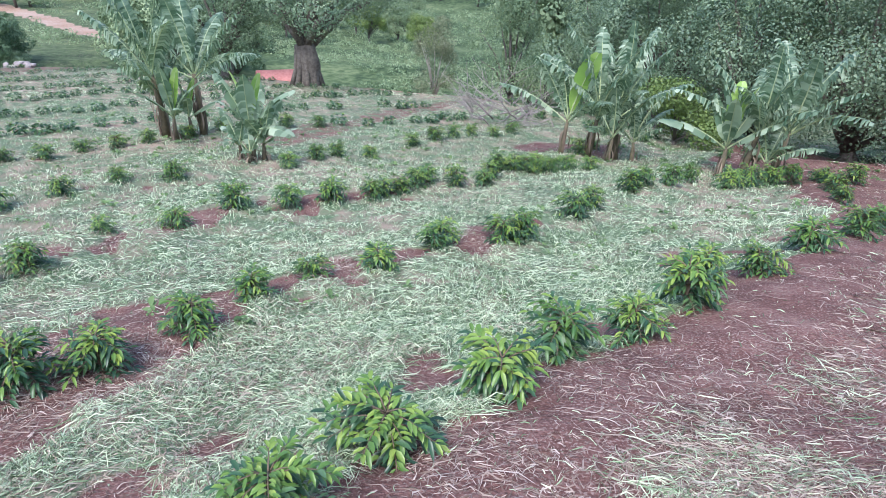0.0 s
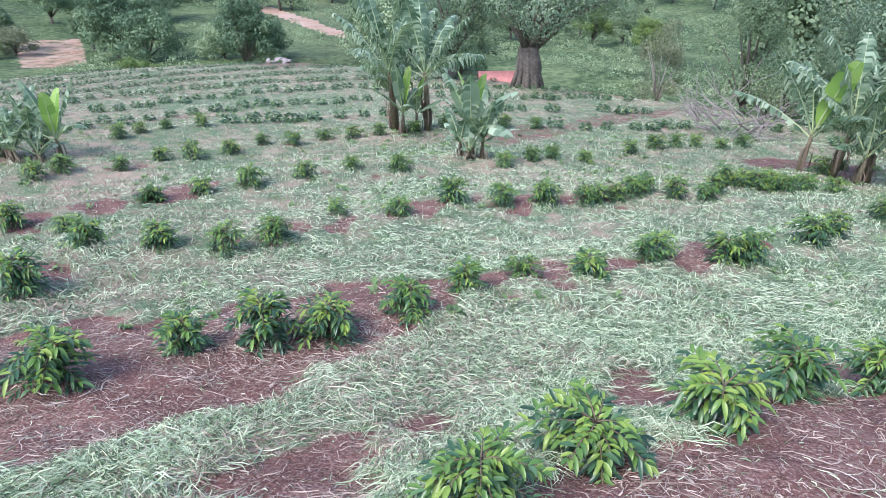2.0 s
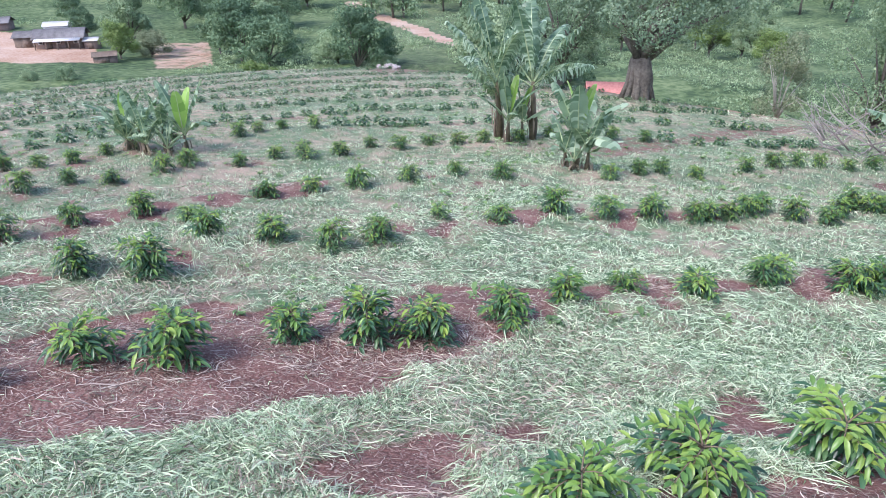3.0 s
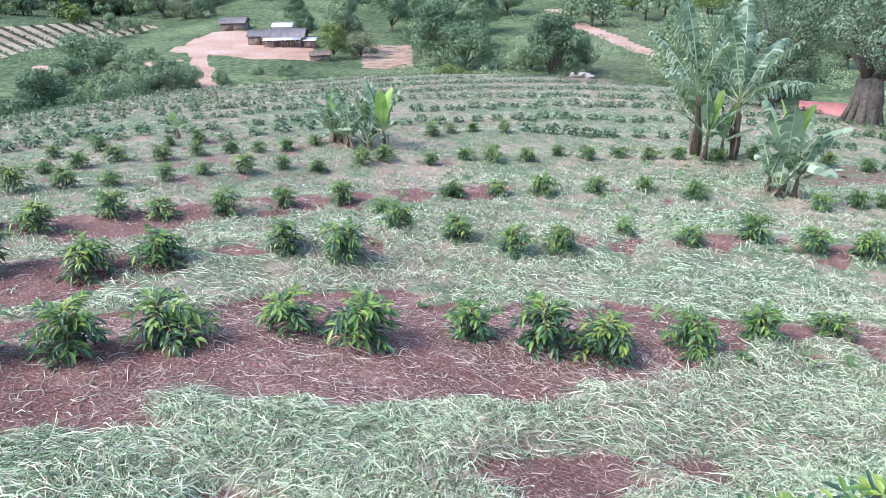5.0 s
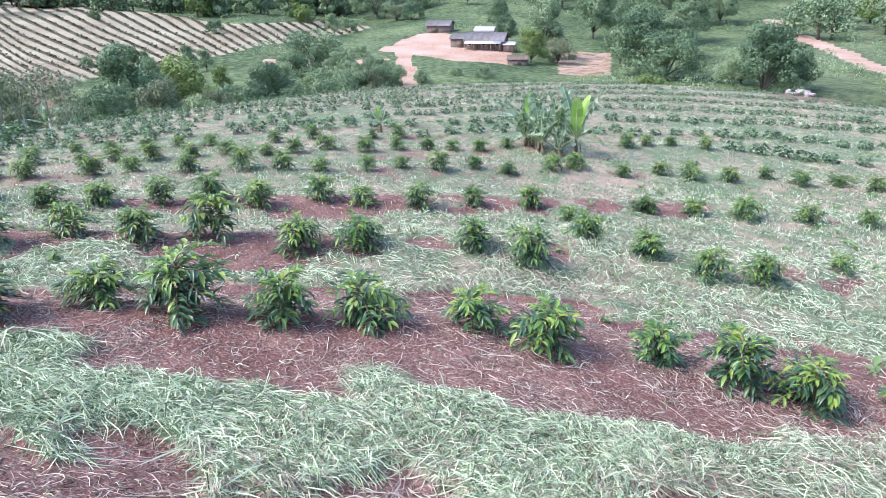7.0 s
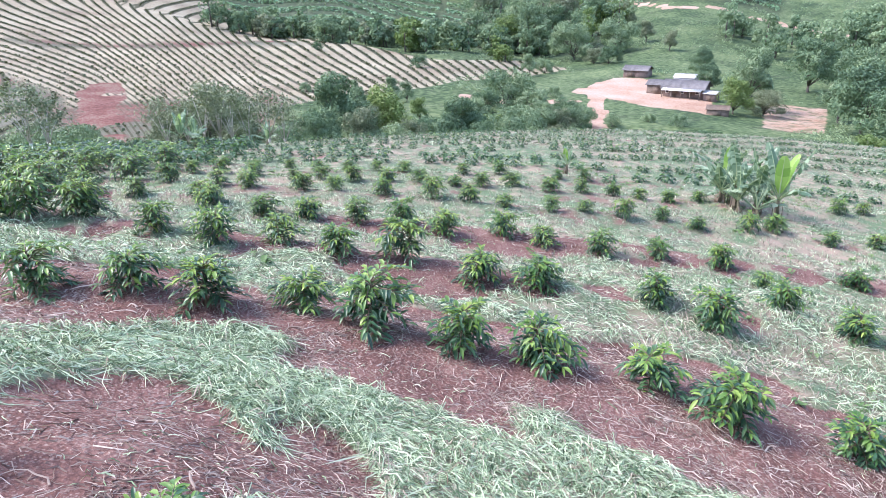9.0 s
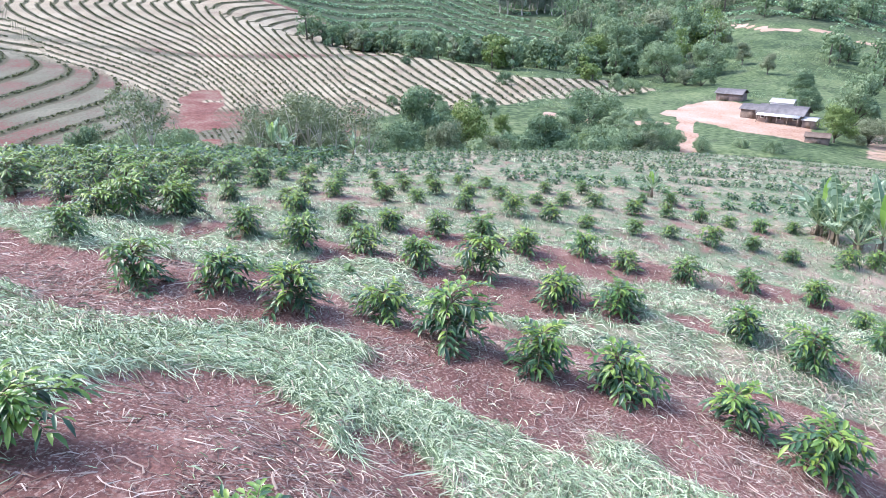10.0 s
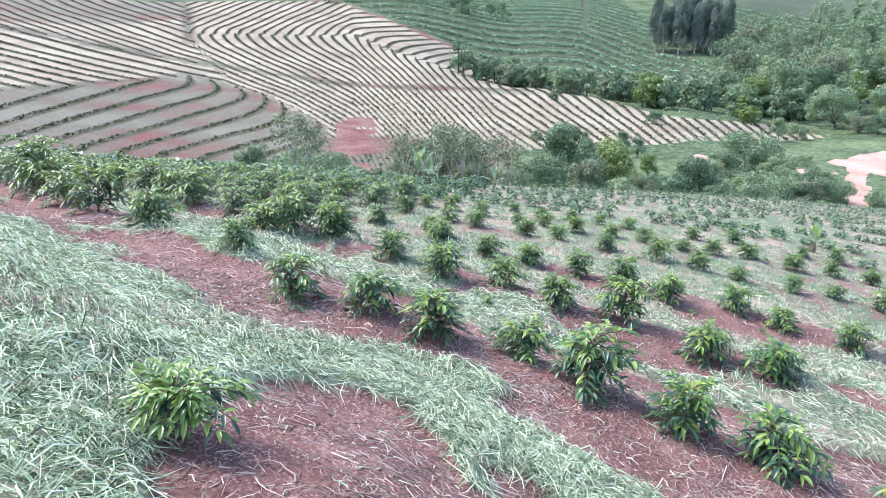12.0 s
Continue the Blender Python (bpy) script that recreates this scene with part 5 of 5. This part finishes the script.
for az, r in ((78.2, 444), (77.6, 440), (77.0, 446), (76.4, 438), (75.8, 450), (75.2, 441), (74.6, 447), (74.0, 440), (73.5, 452), (77.3, 462), (76.0, 464), (74.8, 460), (73.8, 466), (77.9, 470), (76.7, 473), (75.5, 455), (74.3, 472), (73.1, 445)):
    tree("eucalyptus_tree", EUC[int(r) % 2], stand(az, r, 0.3, rnd(0, 360), rnd(0.75, 1.1)), M_PALE_BARK, M_EUC, "tall slim grey-green eucalyptus on the far ridge", group="far eucalyptus")


BARE = tree_meshes(130, 7.0, 2.4, 0.12, 0.45, 16, 60, 0.22, 0.8)
for az, r in ((92.6, 62), (93.9, 60), (94.9, 63), (96.0, 61), (97.2, 64), (98.8, 62), (91.0, 64), (89.6, 66), (107.0, 58), (108.2, 60)):
    tree("tree", BARE, stand(az, r, 0.3, rnd(0, 360), rnd(0.8, 1.15)), M_PALE_BARK, M_TREE_GREY, "thin pale-stemmed tree with a sparse crown by the ravine", group="ravine trees")


# ---- weeds in the mulch ----
def weeds():
    rs = np.random.RandomState(61)
    heap = Heap()
    a = np.radians(rs.uniform(-42, 130, 2600))
    r = np.sqrt(rs.uniform(5.0 ** 2, 32 ** 2, len(a)))
    x, y = -np.sin(a) * r, np.cos(a) * r
    pick = (vnoise(x, y, 2.2, 62) > 0.05) & (r < brow(np.degrees(a)) - 1)
    x, y, r = x[pick], y[pick], r[pick]
    z = ground_z(x, y)
    for k in range(len(x)):
        n = rs.randint(4, 10)
        s = rs.uniform(0.5, 1.2) * (1 + 0.02 * r[k])
        b = rs.uniform(0, 6.283, n)
        base = np.stack([x[k] + rs.normal(0, 0.03 * s, n), y[k] + rs.normal(0, 0.03 * s, n), np.full(n, z[k] + 0.02)], 1)
        ln = rs.uniform(0.05, 0.12, n) * s
        leaves(heap, base, np.stack([np.cos(b), np.sin(b), rs.uniform(0.2, 1.2, n)], 1), ln, ln * rs.uniform(0.3, 0.6, n), rs.uniform(0.2, 0.9, n))
    tagged(part("weeds", heap, M_WEED, None), "small green weeds sprouting through the mulch", "weeds", kind="stuff")


weeds()


def stone_heap():
    rs = np.random.RandomState(9)
    x0, y0 = polar(32.0, 80.0)
    ob = thing("stone_heap", "low heap of grey stones at the field's edge", "stone heap", "", pose(x0, y0, float(ground_z(x0, y0))))
    for k in range(14):
        h = Heap()
        c = np.array((rs.normal(0, 0.8), rs.normal(0, 0.5), rs.uniform(0.05, 0.35)))
        d = np.array([(i, j, k2) for i in (-1, 0, 1) for j in (-1, 0, 1) for k2 in (-1, 0, 1) if (i, j, k2) != (0, 0, 0)], float)
        bm = bmesh.new()
        for v in d / np.linalg.norm(d, axis=1)[:, None] * (0.35, 0.28, 0.22) * rs.uniform(0.7, 1.2, (26, 1)) + c:
            bm.verts.new(v)
        bmesh.ops.convex_hull(bm, input=bm.verts)
        me = bpy.data.meshes.new("stone")
        bm.to_mesh(me)
        bm.free()
        part("stone", me, M_TWIG, ob)


stone_heap()


# ---- brush pile of dead branches ----
def brush_pile():
    rs = np.random.RandomState(8)
    x0, y0 = polar(-7.0, 26.5)
    z0 = float(ground_z(x0, y0))
    ob = thing("brush_pile", "heap of bare grey cut branches on the ground", "brush pile", "", pose(x0, y0, z0))
    for k in range(26):
        h = Heap()
        a, out = rs.uniform(0, 6.28), rs.uniform(0, 1.9)
        p = np.array((math.cos(a) * out * 1.2, math.sin(a) * out * 0.7, rs.uniform(0.0, 0.6)))
        b = rs.uniform(0, 6.28)
        ln = rs.uniform(1.2, 2.6)
        d = np.array((math.cos(b), math.sin(b) * 0.6, rs.uniform(-0.05, 0.75)))
        path = [p + d * ln * u + rs.normal(size=3) * 0.07 for u in (0, 0.3, 0.6, 1.0)]
        h.tube(path, [0.035, 0.026, 0.018, 0.008], 5)
        twigs = []
        for j in range(6):
            u = rs.uniform(0.2, 0.95)
            s = p + d * ln * u
            e = s + (d + rs.normal(size=3) * 0.7) * rs.uniform(0.3, 0.9)
            t = Heap()
            t.tube([s, (s + e) / 2 + rs.normal(size=3) * 0.05, e], [0.013, 0.009, 0.004], 4)
            twigs.append(t)
        branch = part("branch", h, M_TWIG, ob)
        for t in twigs:
            part("twig", t, M_TWIG, branch)


brush_pile()


# ---- crops on the far slopes ----
def far_crops():
    rs = np.random.RandomState(31)
    low, hedge = Heap(), Heap()
    # young plants along the rows of the pale field
    a = np.radians(rs.uniform(67, 132, 900000))
    r = np.sqrt(rs.uniform(88 ** 2, 470 ** 2, len(a)))
    x, y = -np.sin(a) * r, np.cos(a) * r
    az = np.degrees(a)
    m = far_masks(x, y, az, r)
    f = np.abs(m["psi"] - np.floor(m["psi"]) - 0.5)
    pick = (m["stripes"] > 0.6) & (m["cut"] < 0.3) & (f < 0.045) & (rs.rand(len(a)) < 0.8)
    x, y, r = x[pick], y[pick], r[pick]
    k = len(x)
    z = ground_z(x, y)
    for j in range(2):
        base = np.stack([x + rs.normal(0, 0.12, k), y + rs.normal(0, 0.12, k), z + rs.uniform(0.0, 0.15, k)], 1)
        way = np.stack([rs.normal(size=k), rs.normal(size=k), rs.uniform(0.2, 1.2, k)], 1)
        ln = rs.uniform(0.35, 0.7, k)
        flakes(low, base, way, ln, ln * 0.7)
    tagged(part("young_crop", low, M_CROP, None), "thin dark rows of young plants on the pale far field", "crop", kind="stuff")
    # dense coffee hedges on the green hill
    a = np.radians(rs.uniform(50, 103, 240000))
    r = np.sqrt(rs.uniform(300 ** 2, 640 ** 2, len(a)))
    x, y, az = -np.sin(a) * r, np.cos(a) * r, np.degrees(a)
    psi = np.where(az > 83.7, (r + 2.0 * (az - 88) + 8 * vnoise(x, y, 80, 33)) / 18.0, (r - 6.5 * (az - 80) + 6 * vnoise(x, y, 60, 34)) / 19.0)
    lane = (np.abs(az - 75.8 - 0.4 * np.sin(r / 25)) < 0.25) & (r < 450) | (np.abs(az - 83.7) < 0.22) & (r > 455) | (az < 72.8) & (r < 366)
    wide = np.abs(psi - np.floor(psi) - 0.5)
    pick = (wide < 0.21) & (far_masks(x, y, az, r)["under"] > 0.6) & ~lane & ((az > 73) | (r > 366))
    x, y, lift = x[pick], y[pick], 1.3 * (1 - (wide[pick] / 0.24) ** 2)
    k = len(x)
    z = ground_z(x, y) + lift
    base = np.stack([x, y, z * 1.0 + rs.uniform(-0.4, 0.3, k)], 1)
    ln = rs.uniform(0.8, 1.5, k)
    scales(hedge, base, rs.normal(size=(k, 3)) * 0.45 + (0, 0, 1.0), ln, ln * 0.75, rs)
    tagged(part("coffee_hedges", hedge, M_HEDGE_HAZY, None), "dense green coffee hedges in rows on the far hill", "coffee plants", kind="stuff")


far_crops()


def scrub():
    """Low shrubs and tussocks over the grass slopes."""
    rs = np.random.RandomState(52)
    heap = Heap()
    a = np.radians(rs.uniform(-40, 100, 11000))
    r = 90 * (460 / 90) ** rs.uniform(0, 1, len(a))
    x, y, az = -np.sin(a) * r, np.cos(a) * r, np.degrees(a)
    m = far_masks(x, y, az, r)
    pick = (m["stripes"] < 0.3) & (m["dirt"] < 0.2) & (m["cut"] < 0.3) & (r > brow(az) + 3) & (vnoise(x, y, 25, 53) > -0.25) & ((r > 190) | (az < 50) | (az > 68))
    x, y, r = x[pick], y[pick], r[pick]
    z = ground_z(x, y)
    for k in range(len(x)):
        n, s = 36, rs.uniform(0.35, 1.3) * (1 + r[k] / 400)
        d = rs.normal(size=(n, 3))
        d /= np.linalg.norm(d, axis=1)[:, None]
        base = np.array((x[k], y[k], z[k] + 0.35 * s)) + d * s * (0.8, 0.8, 0.45)
        ln = rs.uniform(0.14, 0.3, n) * s
        scales(heap, base, d + rs.normal(size=(n, 3)) * 0.4, ln, ln * 0.7, rs)
    tagged(part("scrub", heap, M_TREE_MID_HAZY, None), "low green scrub dotted over the pasture slopes", "scrub", kind="stuff")


scrub()


# ---- farmstead in the valley ----
def gable_house(name, az, r, turn, lx, ly, wall, rise, roof_mat, wall_mat, label, openings=(), over=0.7, porch=False):
    x, y = polar(az, r)
    z = float(ground_z(x, y))
    ob = thing(name, label, "house", "", pose(x, y, z, 0, 0, turn))
    w = Heap()
    for cx, cy, sx, sy in ((0, -ly / 2, lx, 0.2), (0, ly / 2, lx, 0.2), (-lx / 2, 0, 0.2, ly - 0.2), (lx / 2, 0, 0.2, ly - 0.2)):
        w.box((cx, cy, wall / 2 - 0.6), (sx, sy, wall + 1.2))
    for sx in (-1, 1):
        w.add([(sx * lx / 2, -ly / 2, wall), (sx * lx / 2, ly / 2, wall), (sx * lx / 2, 0, wall + rise), (sx * (lx / 2 - 0.15), -ly / 2, wall), (sx * (lx / 2 - 0.15), ly / 2, wall), (sx * (lx / 2 - 0.15), 0, wall + rise)],
              [(0, 1, 4, 3)], [(0, 1, 2), (3, 5, 4)])
    part("wall", w, wall_mat, ob)
    hx, run = lx / 2 + over, ly / 2 + over
    drop = rise * run / (ly / 2)
    for sy in (-1, 1):
        s = Heap()
        steps = 28
        xs = np.linspace(-hx, hx, 2 * steps + 1)
        wave = np.where(np.arange(len(xs)) % 2 == 0, 0.0, 0.05)
        top, low = wall + rise + 0.1, wall + rise + 0.1 - drop
        rows = [np.stack([xs, np.full(len(xs), sy * run * f), top + (low - top) * f + wave - under], 1) for under in (0.0, 0.06) for f in (0.0, 1.0)]
        n = len(xs)
        q = [(i, i + 1, n + i + 1, n + i) for i in range(n - 1)] + [(2 * n + i, 3 * n + i, 3 * n + i + 1, 2 * n + i + 1) for i in range(n - 1)]
        q += [(n + i, n + i + 1, 3 * n + i + 1, 3 * n + i) for i in range(n - 1)] + [(i + 1, i, 2 * n + i, 2 * n + i + 1) for i in range(n - 1)]
        s.add(np.concatenate(rows), q + [(0, n, 3 * n, 2 * n), (n - 1, 3 * n - 1, 4 * n - 1, 2 * n - 1)])
        part("roof_slope", s, roof_mat, ob)
    for kind, ox, ww, hh, zz in openings:
        d = Heap()
        d.box((ox, -ly / 2 - 0.12, zz + hh / 2), (ww, 0.06, hh))
        o = part("door" if kind == "door" else "window", d, M_WOOD if kind == "door" else M_WALL_WHITE, ob)
        if kind == "window":
            g = Heap()
            g.box((ox, -ly / 2 - 0.165, zz + hh / 2), (ww - 0.25, 0.03, hh - 0.25))
            part("pane", g, M_GLASS_DARK, o)
    if porch:
        pr = Heap()
        pr.add([(-lx / 2, -ly / 2 + 0.1, wall + 0.05), (lx / 2, -ly / 2 + 0.1, wall + 0.05), (lx / 2, -ly / 2 - 1.7, wall - 0.4), (-lx / 2, -ly / 2 - 1.7, wall - 0.4),
                (-lx / 2, -ly / 2 + 0.1, wall - 0.02), (lx / 2, -ly / 2 + 0.1, wall - 0.02), (lx / 2, -ly / 2 - 1.7, wall - 0.47), (-lx / 2, -ly / 2 - 1.7, wall - 0.47)],
               [(3, 2, 1, 0), (4, 5, 6, 7), (0, 1, 5, 4), (2, 3, 7, 6), (1, 2, 6, 5), (3, 0, 4, 7)])
        part("porch_roof", pr, M_ROOF_PALE, ob)
        for k in range(5):
            p = Heap()
            p.box((-lx / 2 + 0.2 + k * (lx - 0.4) / 4, -ly / 2 - 1.55, wall / 2 - 0.72), (0.14, 0.14, wall + 0.5))
            part("post", p, M_WOOD, ob)
    return ob


OPEN = (("window", -3.3, 0.9, 0.8, 0.9), ("door", -1.7, 0.85, 1.9, 0.0), ("window", -0.1, 0.9, 0.8, 0.9), ("door", 1.5, 0.85, 1.9, 0.0), ("window", 3.1, 0.9, 0.8, 0.9))
gable_house("farm_house", 56.1, 157, 40, 8.4, 5.2, 2.1, 1.3, M_ROOF, M_WALL, "low farmhouse with a weathered grey roof and open porch", OPEN, 0.6, True)
gable_house("shed", 58.3, 161, 40, 3.4, 4.2, 2.0, 0.8, M_ROOF, M_WOOD, "low wooden shed under a weathered sheet roof", (("door", 0.5, 1.4, 1.9, 0.0),), 0.4)
gable_house("shed", 59.9, 188, 40, 6.2, 4.0, 1.9, 0.9, M_ROOF, M_WALL, "long open shed behind the bare yard", (("door", -1.0, 2.2, 1.7, 0.0),), 0.5)
gable_house("outbuilding", 56.2, 169, 40, 4.6, 3.4, 2.6, 0.6, M_ROOF_PALE, M_WALL_WHITE, "small outbuilding with a bright sheet roof", (("window", 0.0, 1.0, 0.9, 1.0),), 0.3)
gable_house("lean_to", 54.2, 154, 40, 2.4, 3.0, 1.6, 0.4, M_ROOF_PALE, M_WALL, "pale-roofed lean-to at the end of the house", (("door", 0.0, 0.9, 1.3, 0.0),), 0.3)
gable_house("cart_shed", 53.6, 134, 50, 3.6, 2.6, 1.2, 0.5, M_WOOD, M_WOOD, "dark brown wooden shelter at the edge of the yard", (("door", 0.0, 1.4, 1.0, 0.0),), 0.3)
gable_house("farm_house", 13.4, 92, 20, 4.8, 4.2, 2.2, 1.3, M_ROOF_RED, M_WALL_WHITE, "small house with a red clay roof half hidden by trees", (("window", -1.2, 0.9, 0.9, 0.9), ("door", 0.8, 0.9, 2.0, 0.0)), 0.4)
